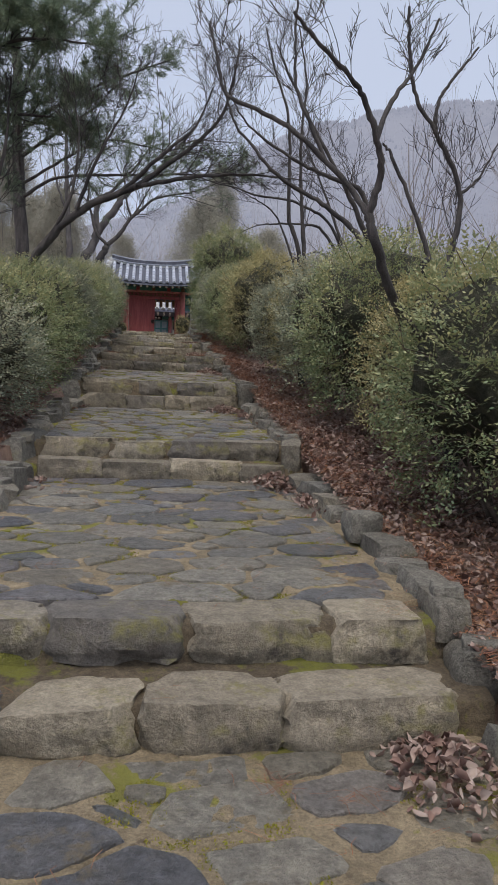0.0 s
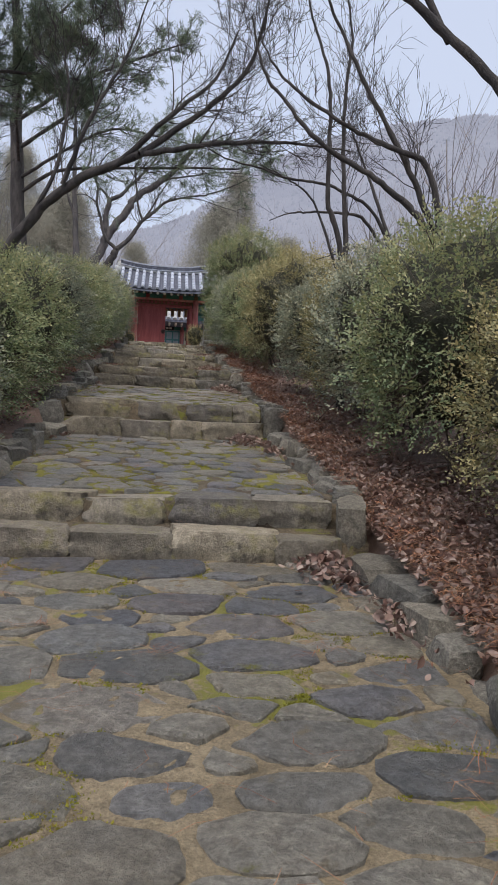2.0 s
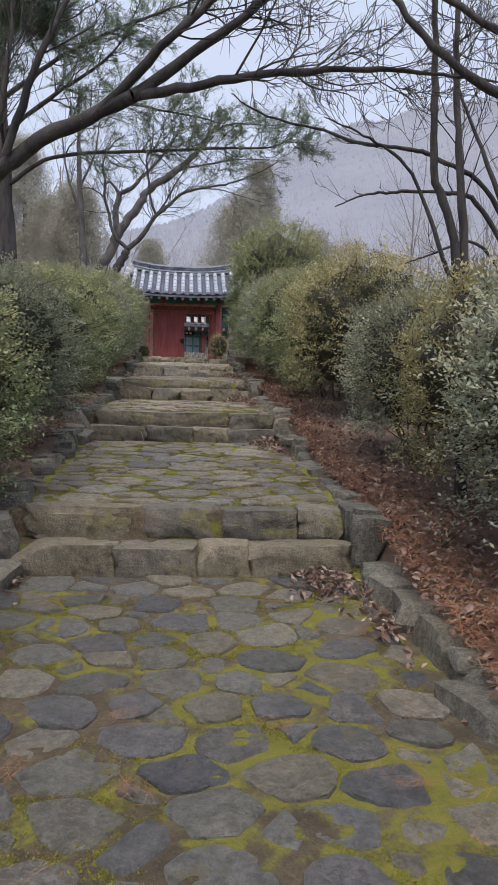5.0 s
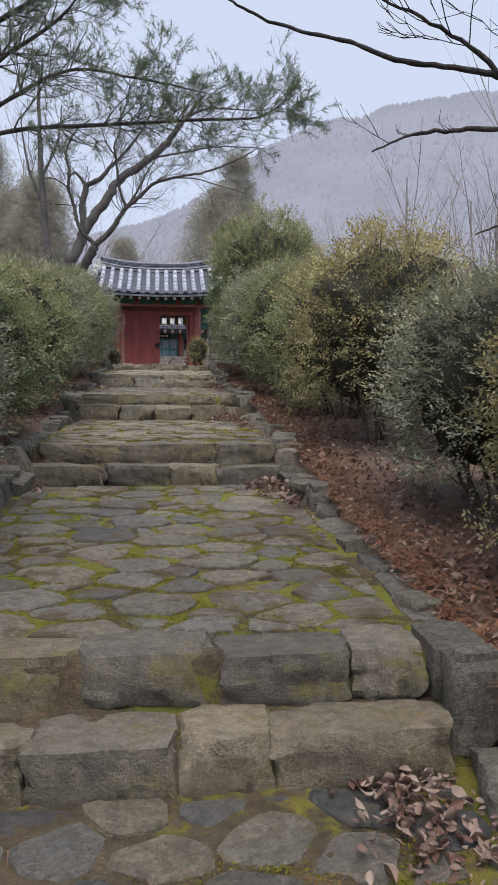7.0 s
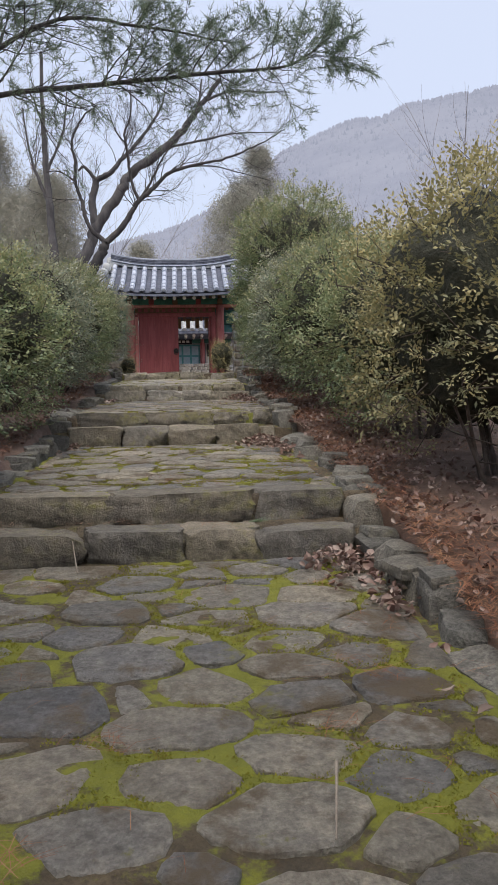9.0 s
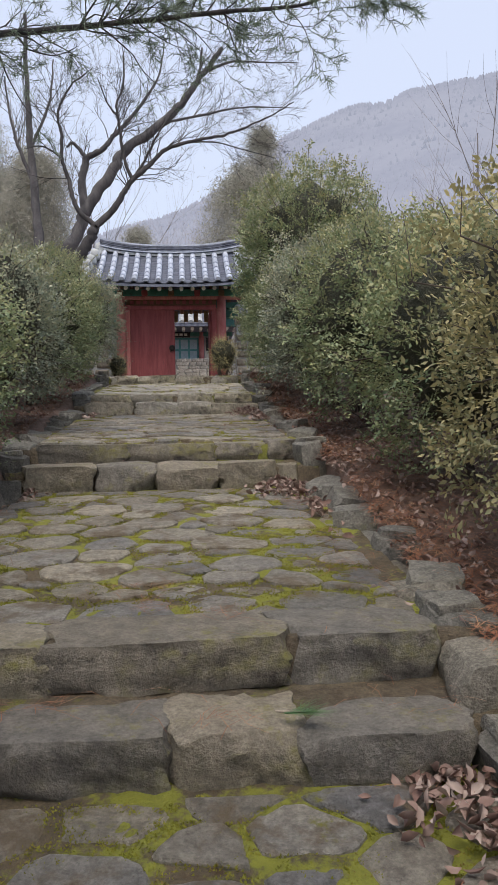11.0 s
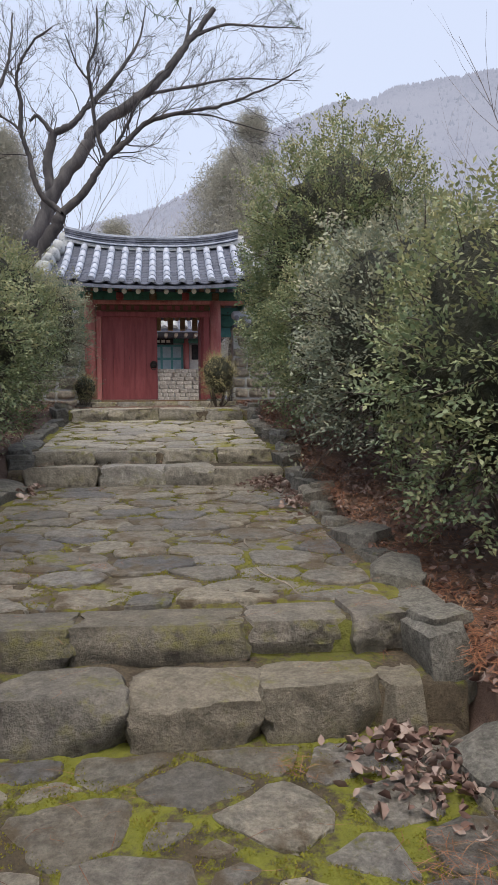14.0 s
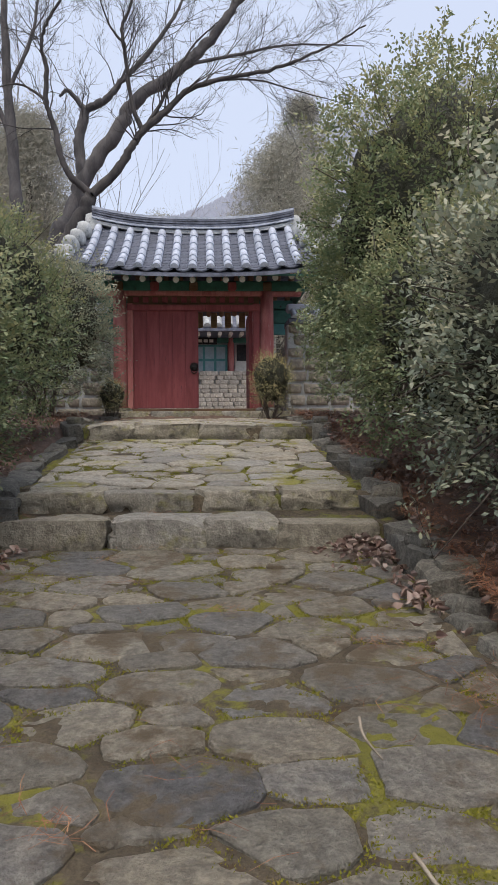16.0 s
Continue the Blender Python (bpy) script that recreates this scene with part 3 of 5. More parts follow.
def build_edging(side, k, y0, y1, z0, z1):
    """A kerb of rough stones along one side of a landing."""
    rnd = random.Random(700 + k * 2 + (side > 0))
    base = empty("stone_edging", (side * 1.3, y0, z0))
    tagged(base, "row of rough mossy edging stones beside the steps", "stone edging", "stone edging of the stairway", "structure")
    y, n = y0 - 0.55, 0
    while y < y1 - 0.1:
        L = rnd.uniform(0.2, 0.46)
        w = rnd.uniform(0.18, 0.32)
        x = (X1 + 0.1 + w * 0.3 if side > 0 else X0 - 0.1 - w * 0.3) + rnd.uniform(-0.03, 0.05) * side
        ends = (zpath(y), zpath(y + L / 2), zpath(y + L))
        low, high = min(ends), max(0.6 * max(ends) + 0.4 * ends[1], zbed(x, y + L / 2) - 0.04)
        high = min(high, low + 0.16)
        h = high - low + rnd.uniform(0.16, 0.24)
        me = rock_mesh("edging_stone", w, L * 1.1, h, k * 5.3 + n * 1.7 + side, 0.22, 4, 0.86, 0.7, 9)
        st = link_mesh("edging_stone", me, M_EDGE, base)
        z = high - h + rnd.choice((rnd.uniform(-0.05, 0.01), rnd.uniform(-0.03, 0.03), rnd.uniform(0.0, 0.07)))
        st.location = Vector((x, y + L / 2, z)) - base.location
        st.rotation_euler = (rnd.uniform(-0.05, 0.2), rnd.uniform(-0.22, 0.22), rnd.uniform(-0.3, 0.3))
        if rnd.random() < 0.5:
            l2, w2, h2 = L * rnd.uniform(0.5, 0.8), w * rnd.uniform(0.7, 1.0), rnd.uniform(0.05, 0.085)
            cap = link_mesh("edging_stone", rock_mesh("edging_stone", w2, l2, h2, k * 3.1 + n * 2.9 + side, 0.2, 4, 0.88, 0.8, 6), M_EDGE, base)
            cap.location = Vector((x + rnd.uniform(-0.02, 0.05) * side, y + L / 2, z + h - 0.035)) - base.location
            cap.rotation_euler = (rnd.uniform(0.0, 0.16), rnd.uniform(-0.12, 0.12), rnd.uniform(-0.4, 0.4))
        y += L * rnd.uniform(0.9, 1.22)
        n += 1


# ---- hill ----
HILL_AZ = np.radians([-100, -40, -10, -2, 4, 8, 11, 17, 25, 40, 100])
HILL_UP = np.radians([9, 11, 13.8, 15.6, 18.8, 21.4, 22.4, 23.3, 24.0, 25.2, 20])


def hill_z(a, r):
    f = max(r - 70, 0) / 120
    x, y = r * math.sin(a), 8 + r * math.cos(a)
    return 4 + 190 * math.tan(np.interp(a, HILL_AZ, HILL_UP)) * f**1.15 + 2 * f * noise.noise((x * 0.03, y * 0.03, 1)) + 1.5 * f * noise.noise((x * 0.11, y * 0.11, 4))


def build_hill():
    az, rs = np.radians(np.linspace(-100, 100, 200)), np.linspace(70, 190, 26)
    V = [(r * math.sin(a), 8 + r * math.cos(a), hill_z(a, r)) for r in rs for a in az]
    n = len(az)
    F = [(j * n + i, j * n + i + 1, (j + 1) * n + i + 1, (j + 1) * n + i) for j in range(len(rs) - 1) for i in range(n - 1)]
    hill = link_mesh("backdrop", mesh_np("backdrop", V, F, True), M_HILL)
    tagged(hill, "wooded hillside fading into grey-blue mist", "hill", kind="structure")
    rnd = random.Random(5)
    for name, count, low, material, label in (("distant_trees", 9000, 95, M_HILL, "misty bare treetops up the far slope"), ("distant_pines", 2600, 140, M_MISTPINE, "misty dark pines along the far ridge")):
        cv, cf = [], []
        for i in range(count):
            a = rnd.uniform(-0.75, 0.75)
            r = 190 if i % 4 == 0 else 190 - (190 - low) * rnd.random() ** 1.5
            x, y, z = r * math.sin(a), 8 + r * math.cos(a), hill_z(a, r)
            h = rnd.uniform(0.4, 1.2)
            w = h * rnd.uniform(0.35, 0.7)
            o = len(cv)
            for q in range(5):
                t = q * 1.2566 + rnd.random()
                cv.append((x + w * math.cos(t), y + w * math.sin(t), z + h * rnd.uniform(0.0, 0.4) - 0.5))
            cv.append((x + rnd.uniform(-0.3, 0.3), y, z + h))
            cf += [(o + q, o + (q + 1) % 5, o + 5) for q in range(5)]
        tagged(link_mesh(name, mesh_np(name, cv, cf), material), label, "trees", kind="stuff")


build_hill()


# ---- hedge bushes ----
def bush_meshes(seed, h, r, sprays, size, skirt):
    """A shaggy evergreen shrub: flat leafy sprays that stand out of a lumpy crown, a core coloured dark for the shade
    inside, bare stems below.
    """
    rng = np.random.default_rng(seed)
    mid = np.array([0, 0, h * 0.52])

    def reach(d):
        """How far the crown goes from its middle in the direction d: a dome above, drawn in below."""
        flat = math.hypot(d[0], d[1])
        low = min(d[2], 0.0)
        e = 2.9 if low < 0 else 2.3
        base = ((flat / (r * (1 + 0.1 * low))) ** e + abs(d[2] / (h * (0.64 if low < 0 else 0.47))) ** e) ** (-1 / e)
        v = Vector(d)
        return base * (0.97 + 0.12 * noise.noise(v * 2.1 + Vector((seed * 3.7, 0, 0))) + 0.08 * noise.noise(v * 5.0 + Vector((0, seed, 0))))

    P, D, N, lines = [], [], [], []
    for i in range(sprays):
        z = 1 - 2 * (i + 0.5) / sprays
        a = i * 2.39996 + rng.normal(0, 0.1)
        d = np.array([math.sqrt(1 - z * z) * math.cos(a), math.sqrt(1 - z * z) * math.sin(a), z]) + rng.normal(0, 0.05, 3)
        d /= np.linalg.norm(d)
        tip = mid + d * reach(d) * (rng.uniform(0.9, 1.04) if i % 4 else rng.uniform(0.98, 1.13) if i % 8 else rng.uniform(0.7, 0.86))
        if tip[2] < h * (skirt + 0.12 * rng.random()):
            continue
        out = d * 0.8 + np.array([0, 0, 0.3]) + rng.normal(0, 0.3, 3)
        out /= np.linalg.norm(out)
        flat = d * 0.6 + np.array([0, 0, 0.8]) + rng.normal(0, 0.3, 3)
        flat -= out * (flat @ out)
        flat /= np.linalg.norm(flat) + 1e-9
        across = np.cross(out, flat)
        L = rng.uniform(0.16, 0.30)
        root = tip - out * L
        for fan in (-0.6, 0.0, 0.6):
            w = out + across * (fan + rng.uniform(-0.2, 0.2)) + flat * rng.normal(0, 0.15)
            w /= np.linalg.norm(w)
            s = np.cross(w, flat)
            l = L * rng.uniform(0.7, 1.1)
            q = np.linspace(0.2, 1, 9)[:, None]
            P.append(root + w * l * q + rng.normal(0, 0.004, (9, 3)))
            alt = np.where(np.arange(9) % 2 == 0, 1.0, -1.0)[:, None]
            D.append(w * 0.75 + s * alt * rng.uniform(0.6, 1.0) + rng.normal(0, 0.22, (9, 3)))
            N.append(np.repeat(flat[None], 9, 0) + rng.normal(0, 0.38, (9, 3)))
        if i % 6 == 0:
            lines.append((np.array([mid + (root - mid) * 0.7, root, tip]), [0.005, 0.004, 0.0015]))
    P, D, N = np.concatenate(P), np.concatenate(D), np.concatenate(N)
    D /= np.linalg.norm(D, axis=1)[:, None]
    side = np.cross(D, N)
    side /= np.linalg.norm(side, axis=1)[:, None] + 1e-9
    fold = np.cross(side, D)
    k = len(P)
    L = size * rng.uniform(0.65, 1.25, (k, 1))
    V = np.stack([P, P + D * L * 0.45 - side * L * 0.24 + fold * L * 0.07, P + D * L, P + D * L * 0.45 + side * L * 0.24 + fold * L * 0.07], 1).reshape(-1, 3)
    crown = mesh_np("crown", V, np.arange(4 * k).reshape(-1, 4))
    # stems
    for i in range(12):
        a = rng.uniform(0, 2 * np.pi)
        b0 = np.array([0.14 * r * np.cos(a), 0.14 * r * np.sin(a), -0.05])
        a += rng.normal(0, 0.5)
        c = np.array([0.5 * r * np.cos(a), 0.5 * r * np.sin(a), h * rng.uniform(0.3, 0.6)])
        rad = rng.uniform(0.012, 0.026)
        pts = smooth_line([b0, b0 * 0.5 + c * 0.5 + rng.normal(0, 0.06, 3), c], 4)
        lines.append((pts, np.linspace(rad, rad * 0.4, len(pts))))
        for q in range(6):
            o = pts[rng.integers(2, len(pts))]
            e = o + rng.normal(0, 0.2, 3) + (c - b0) * 0.15
            lines.append((np.array([o, (o + e) / 2 + rng.normal(0, 0.03, 3), e]), [0.006, 0.004, 0.002]))
    v, f = tubes(lines, 4)
    stems = mesh_np("stems", v, f, True)
    # added dark core: colours in the shade between the leafy sprays
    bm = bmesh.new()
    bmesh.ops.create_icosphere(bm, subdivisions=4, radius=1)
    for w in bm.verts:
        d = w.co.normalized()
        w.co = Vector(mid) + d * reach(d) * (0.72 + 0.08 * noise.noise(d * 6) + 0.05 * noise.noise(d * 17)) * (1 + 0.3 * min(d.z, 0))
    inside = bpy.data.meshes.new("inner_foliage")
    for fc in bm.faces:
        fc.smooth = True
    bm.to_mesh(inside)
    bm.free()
    return crown, stems, inside


KINDS = {}


def bush(kind, x, y, h, r, turn, label):
    if kind not in KINDS:
        KINDS[kind] = [bush_meshes(*BUSHES[kind][0]), None]
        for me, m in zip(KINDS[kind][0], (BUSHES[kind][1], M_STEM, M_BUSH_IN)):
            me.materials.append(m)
    (h0, r0) = BUSHES[kind][0][1:3]
    base = empty("hedge_bush", (x, y, zbed(x, y) - 0.03))
    base.rotation_euler, base.scale = (0, 0, turn), (r / r0, r / r0, h / h0)
    tagged(base, label, "bush", "hedge bushes along the stairway")
    for name, me in zip(("crown", "stem", "inner_foliage"), KINDS[kind][0]):
        ob = new(name, me)
        ob.parent = base
        if name == "stem":
            ob["kind"] = "stuff"


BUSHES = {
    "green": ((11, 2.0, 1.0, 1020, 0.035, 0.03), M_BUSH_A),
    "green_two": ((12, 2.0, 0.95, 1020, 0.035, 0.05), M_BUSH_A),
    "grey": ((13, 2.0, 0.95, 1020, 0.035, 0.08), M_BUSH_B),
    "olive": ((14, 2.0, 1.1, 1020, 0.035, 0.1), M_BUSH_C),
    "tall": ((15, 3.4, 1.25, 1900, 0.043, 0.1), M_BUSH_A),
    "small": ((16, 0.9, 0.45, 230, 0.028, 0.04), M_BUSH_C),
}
G, GR, OL = "shaggy green evergreen hedge bush with yellowish tips", "grey-green evergreen hedge bush with bare stems below", "olive-brown evergreen hedge bush on bare stems"
for kind, x, y, h, r, turn, label in [
    ("grey", 2.7, 3.6, 1.6, 0.95, 0.3, GR), ("green", 2.55, 5.35, 2.12, 1.1, 0.0, G), ("olive", 2.8, 7, 2, 1.05, 1.0, OL), ("green_two", 2.6, 8.7, 2.35, 1.1, 2.0, G), ("grey", 2.6, 10.5, 2.25, 1.05, 0.6, GR),
    ("olive", 2.7, 12.1, 2.15, 1.05, 3.0, OL), ("grey", 2.6, 13.8, 2, 1, 4.0, GR), ("olive", 2.52, 16.4, 2.45, 1.2, 5.0, OL), ("green", 2.52, 18.5, 2.2, 1.1, 2.2, G), ("green_two", 2.4, 20.6, 2.4, 1.15, 0.5, G),
    ("grey", 2.35, 22.6, 2.45, 1.2, 1.5, GR), ("tall", 2.57, 26.3, 3.9, 1.45, 0.0, "tall dark green evergreen bush with olive tips"), ("green_two", 2.25, 24.3, 2.3, 1.1, 3.1, G), ("small", 1.12, 29.8, 0.98, 0.36, 0.0, "small golden green rounded bush beside the gate"), ("green", 2.42, 28.3, 2.35, 1.05, 3.9, G),
    ("grey", -2.08, 8.1, 1.6, 1.04, 1.1, GR), ("green_two", -2.08, 9.8, 1.75, 1.04, 0.2, G), ("green", -2.08, 11.8, 1.95, 1.1, 3.3, G), ("grey", -2.08, 14, 2, 1.12, 2.3, GR), ("green_two", -2.08, 16.3, 2.05, 1.12, 4.3, G),
    ("green", -2.08, 18.8, 2.15, 1.16, 5.3, G), ("grey", -2.08, 21.2, 2.3, 1.15, 0.9, GR), ("green_two", -1.98, 23.5, 2.1, 1.12, 1.7, G), ("green", -2.08, 25.9, 2.4, 1.05, 2.7, G), ("grey", -2.05, 28.9, 2.35, 1.12, 4.7, GR), ("small", -1.22, 29.9, 0.62, 0.24, 1.0, "small dark green rounded bush beside the gate"),
]:
    bush(kind, x, y, h, r, turn, label)


# ---- gate ----
GX, GY, GZ = -0.03, 31.0, 5.50


def cyl_bm(p, q, r0, r1=None, sides=14):
    p, q = Vector(p), Vector(q)
    bm = bmesh.new()
    turn = (q - p).to_track_quat("Z", "Y").to_matrix().to_4x4()
    bmesh.ops.create_cone(bm, cap_ends=True, segments=sides, radius1=r0, radius2=r0 if r1 is None else r1, depth=(q - p).length, matrix=Matrix.Translation((p + q) / 2) @ turn)
    for f in bm.faces:
        f.smooth = len(f.verts) == 4
    return bm


def roof_z(s, x, half, z0, z1, lift):
    """Height of a hanging-curve roof: s from eave (0) to ridge (1), with corners that sweep up."""
    return z0 + (z1 - z0) * (0.72 * s + 0.28 * s * s) + lift * abs(x / half) ** 2.4


def convex_tile(length, r):
    """A half-round cover tile that lies along y and tapers a little to the top."""
    bm = bmesh.new()
    rings = []
    for y, k in ((0, 1.0), (length, 0.9)):
        rings.append([bm.verts.new((k * r * math.cos(a), y, k * r * math.sin(a))) for a in np.linspace(0, math.pi, 9)])
    for a in range(8):
        f = bm.faces.new((rings[0][a], rings[0][a + 1], rings[1][a + 1], rings[1][a]))
        f.smooth = True
    bm.faces.new(rings[0])
    me = bpy.data.meshes.new("cover_tile")
    bm.to_mesh(me)
    bm.free()
    return me


def concave_tile(length, w, t=0.018):
    bm = bmesh.new()
    rings = []
    for y, dz in ((0, 0.0), (0, -t), (length, -t)):
        rings.append([bm.verts.new((u * w / 2, y, dz + 0.035 * (u * u - 1) + 0.02)) for u in np.linspace(-1, 1, 7)])
    top = [bm.verts.new((u * w / 2, length, 0.035 * (u * u - 1) + 0.02)) for u in np.linspace(-1, 1, 7)]
    for lo, hi in ((rings[0], rings[1]), (rings[0], top)):
        for a in range(6):
            bm.faces.new((lo[a], lo[a + 1], hi[a + 1], hi[a]))
    me = bpy.data.meshes.new("pan_tile")
    bm.to_mesh(me)
    bm.free()
    return me


def tile_slope(parent, x0, x1, ye, ze, yr, zr, pitch, half, cx, lift, back=1, fine=10, long=6):
    """One face of a tiled roof: cover tiles in rows, pan tiles between them."""
    n = round((x1 - x0) / pitch)
    pitch = (x1 - x0) / n
    run = abs(yr - ye)
    L = math.hypot(run, zr - ze)
    cover, pan = convex_tile(L / long * 1.06, 0.06 * pitch / 0.235), concave_tile(L / fine * 1.25, pitch * 0.86)
    cover.materials.append(M_TILE)
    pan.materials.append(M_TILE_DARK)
    for i in range(n + 1):
        x = x0 + i * pitch
        for kind, me, count, dx, up in (("cover_tile", cover, long, 0.0, 0.03), ("pan_tile", pan, fine, pitch / 2, 0.0)):
            if kind == "pan_tile" and i == n:
                continue
            for k in range(count):
                s, s2 = k / count, (k + 1) / count
                za, zb = (roof_z(q, x + dx - cx, half, ze, zr, lift) for q in (s, s2))
                ob = new(kind, me)
                ob.parent = parent
                tilt = math.atan2(zb - za, run / count)
                ob.matrix_local = Matrix.Translation((x + dx, ye + back * run * s, za + up + 0.012 * (kind == "pan_tile"))) @ Matrix.Rotation(0 if back > 0 else math.pi, 4, "Z") @ Matrix.Rotation(tilt - 0.03, 4, "X")


def build_gate():
    g = empty("gate", (GX, GY, GZ))
    g.scale = (1, 1, 1.045)
    tagged(g, "small red wooden gate under a grey tiled roof, one leaf open", "gate")

    def put(name, bm, m, parent=g, label=""):
        bmesh.ops.translate(bm, verts=bm.verts[:], vec=-Vector((GX, GY, GZ)))
        return part(name, bm, m, parent, label)

    for sx in (-1.19, 1.19):
        for y in (GY, GY + 1.7):
            put("post", cyl_bm((GX + sx, y, GZ + 0.05), (GX + sx, y, GZ + 1.95), 0.115, 0.105), M_RED_POST)
            put("post_base", box_bm(GX + sx - 0.2, GX + sx + 0.2, y - 0.2, y + 0.2, GZ - 0.12, GZ + 0.06, 0.03), M_EDGE)
    put("sill", box_bm(GX - 1.08, GX + 1.08, GY - 0.05, GY + 0.09, GZ - 0.04, GZ + 0.05, 0.01), M_BROWN)
    put("jamb", box_bm(GX - 1.07, GX - 0.98, GY - 0.04, GY + 0.06, GZ + 0.05, GZ + 1.68, 0.008), M_RED_POST)
    put("jamb", box_bm(GX + 0.96, GX + 1.07, GY - 0.04, GY + 0.06, GZ + 0.05, GZ + 1.68, 0.008), M_RED)
    put("lintel", box_bm(GX - 1.07, GX + 1.07, GY - 0.05, GY + 0.08, GZ + 1.57, GZ + 1.66, 0.008), M_RED)
    put("upper_panel", box_bm(GX - 1.07, GX + 1.07, GY + 0.02, GY + 0.06, GZ + 1.66, GZ + 1.82, 0.004), M_BROWN)
    for i in range(13):
        x = GX - 0.93 + i * 0.155
        put("slat", box_bm(x - 0.045, x + 0.045, GY - 0.012, GY + 0.02, GZ + 1.70, GZ + 1.78, 0.006), M_RED, g, "faded red slat")
    put("tie_beam", box_bm(GX - 1.75, GX + 1.75, GY - 0.07, GY + 0.07, GZ + 1.80, GZ + 1.87, 0.012), M_RED_POST, g, "weathered pinkish beam")
    put("head_beam", box_bm(GX - 1.8, GX + 1.8, GY - 0.10, GY + 0.10, GZ + 1.87, GZ + 2.02, 0.012), M_GREEN, g, "green painted beam with red marks")
    for x in (-1.19, -0.62, 0.0, 0.62, 1.19):
        put("bracket", box_bm(GX + x - 0.07, GX + x + 0.07, GY - 0.16, GY - 0.10, GZ + 1.86, GZ + 2.0, 0.02), M_RED if abs(x) == 0.62 else M_BROWN, g, "painted bracket")
    put("head_beam", box_bm(GX - 1.8, GX + 1.8, GY + 1.6, GY + 1.8, GZ + 1.87, GZ + 2.02, 0.012), M_GREEN)
    # the closed leaf of upright boards and the leaf that stands open
    leaf = put("door_leaf", box_bm(GX - 0.97, GX + 0.07, GY + 0.035, GY + 0.06, GZ + 0.06, GZ + 1.57, 0.004), M_RED, g, "closed leaf of dark red boards")
    for i in range(5):
        x = -0.97 + i * 0.208
        b = box_bm(GX + x + 0.001, GX + x + 0.207, GY + 0.0, GY + 0.035, GZ + 0.06, GZ + 1.57, 0.003)
        bmesh.ops.translate(b, verts=b.verts[:], vec=-Vector((GX, GY, GZ)))
        part("board", b, M_RED, leaf)
    ring = bmesh.new()
    bmesh.ops.create_cone(ring, cap_ends=True, segments=16, radius1=0.07, radius2=0.05, depth=0.03, matrix=Matrix.Translation((0.0, -0.015, 0.7)) @ Matrix.Rotation(math.pi / 2, 4, "X"))
    part("handle_plate", ring, M_IRON, leaf, "round dark iron door plate")
    v, f = tubes([([(0.05 * math.sin(a), -0.045, 0.65 + 0.05 * math.cos(a)) for a in np.linspace(0, 6.3, 17)], [0.008] * 17)], 6)
    link_mesh("ring_handle", mesh_np("ring_handle", v, f, True), M_IRON, leaf, "dark iron ring")
    leaf2 = put("door_leaf", box_bm(GX + 0.93, GX + 0.96, GY + 0.06, GY + 1.0, GZ + 0.06, GZ + 1.57, 0.004), M_RED, g, "red leaf swung open inwards")
    for i in range(5):
        b = box_bm(0.9, 0.93, 0.065 + i * 0.187, 0.245 + i * 0.187, 0.06, 1.57, 0.006)
        part("board", b, M_RED, leaf2)
    # roof
    ye, yr, ze, zr, half = GY - 1.0, GY + 0.8, GZ + 2.02, GZ + 2.86, 2.0
    deck = bmesh.new()
    cols, rowsn = np.linspace(-half, half, 25), np.linspace(0, 1, 9)
    grid = {}
    for sd in (0, 1):
        for i, x in enumerate(cols):
            for j, s in enumerate(rowsn):
                y = -1.0 + 1.8 * s if sd == 0 else 2.6 - 1.8 * s
                for k, dz in ((0, -0.02), (1, -0.075)):
                    grid[sd, i, j, k] = deck.verts.new((x, y, roof_z(s, x, half, 1.97, 3.0, 0.12) + dz))
        for i in range(24):
            for j in range(8):
                for k in (0, 1):
                    deck.faces.new((grid[sd, i, j, k], grid[sd, i + 1, j, k], grid[sd, i + 1, j + 1, k], grid[sd, i, j + 1, k]))
            deck.faces.new((grid[sd, i, 0, 0], grid[sd, i + 1, 0, 0], grid[sd, i + 1, 0, 1], grid[sd, i, 0, 1]))
        for j in range(8):
            for i in (0, 24):
                deck.faces.new((grid[sd, i, j, 0], grid[sd, i, j + 1, 0], grid[sd, i, j + 1, 1], grid[sd, i, j, 1]))
    bmesh.ops.recalc_face_normals(deck, faces=deck.faces[:])
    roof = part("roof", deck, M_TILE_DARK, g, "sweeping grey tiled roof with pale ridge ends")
    tile_slope(roof, -1.88, 1.88, -1.02, 1.98, 0.72, 2.97, 0.27, half, 0, 0.12, 1, 12, 6)
    tile_slope(roof, -1.88, 1.88, 2.62, 1.98, 0.88, 2.97, 0.235, half, 0, 0.12, -1, 8, 5)
    xs = np.linspace(-1.72, 1.72, 33)
    for k, (zb, hh, w, m) in enumerate([(2.940, 0.07, 0.15, M_LIME), (3.015, 0.035, 0.19, M_TILE), (3.055, 0.035, 0.17, M_TILE_DARK), (3.095, 0.035, 0.18, M_TILE_DARK), (3.135, 0.035, 0.17, M_TILE_DARK), (3.175, 0.05, 0.15, M_TILE)]):
        bm = bmesh.new()
        rings = []
        for x in xs:
            z = zb + 0.17 * abs(x / 1.72) ** 2.6
            rings.append([bm.verts.new((x, 0.8 + dy, z + dz)) for dy, dz in ((-w, 0), (-w, hh * 0.8), (-w * 0.7, hh), (w * 0.7, hh), (w, hh * 0.8), (w, 0))])
        for a, b in zip(rings, rings[1:]):
            for q in range(6):
                bm.faces.new((a[q], b[q], b[(q + 1) % 6], a[(q + 1) % 6]))
        bm.faces.new(rings[0])
        bm.faces.new(rings[-1])
        bmesh.ops.recalc_face_normals(bm, faces=bm.faces[:])
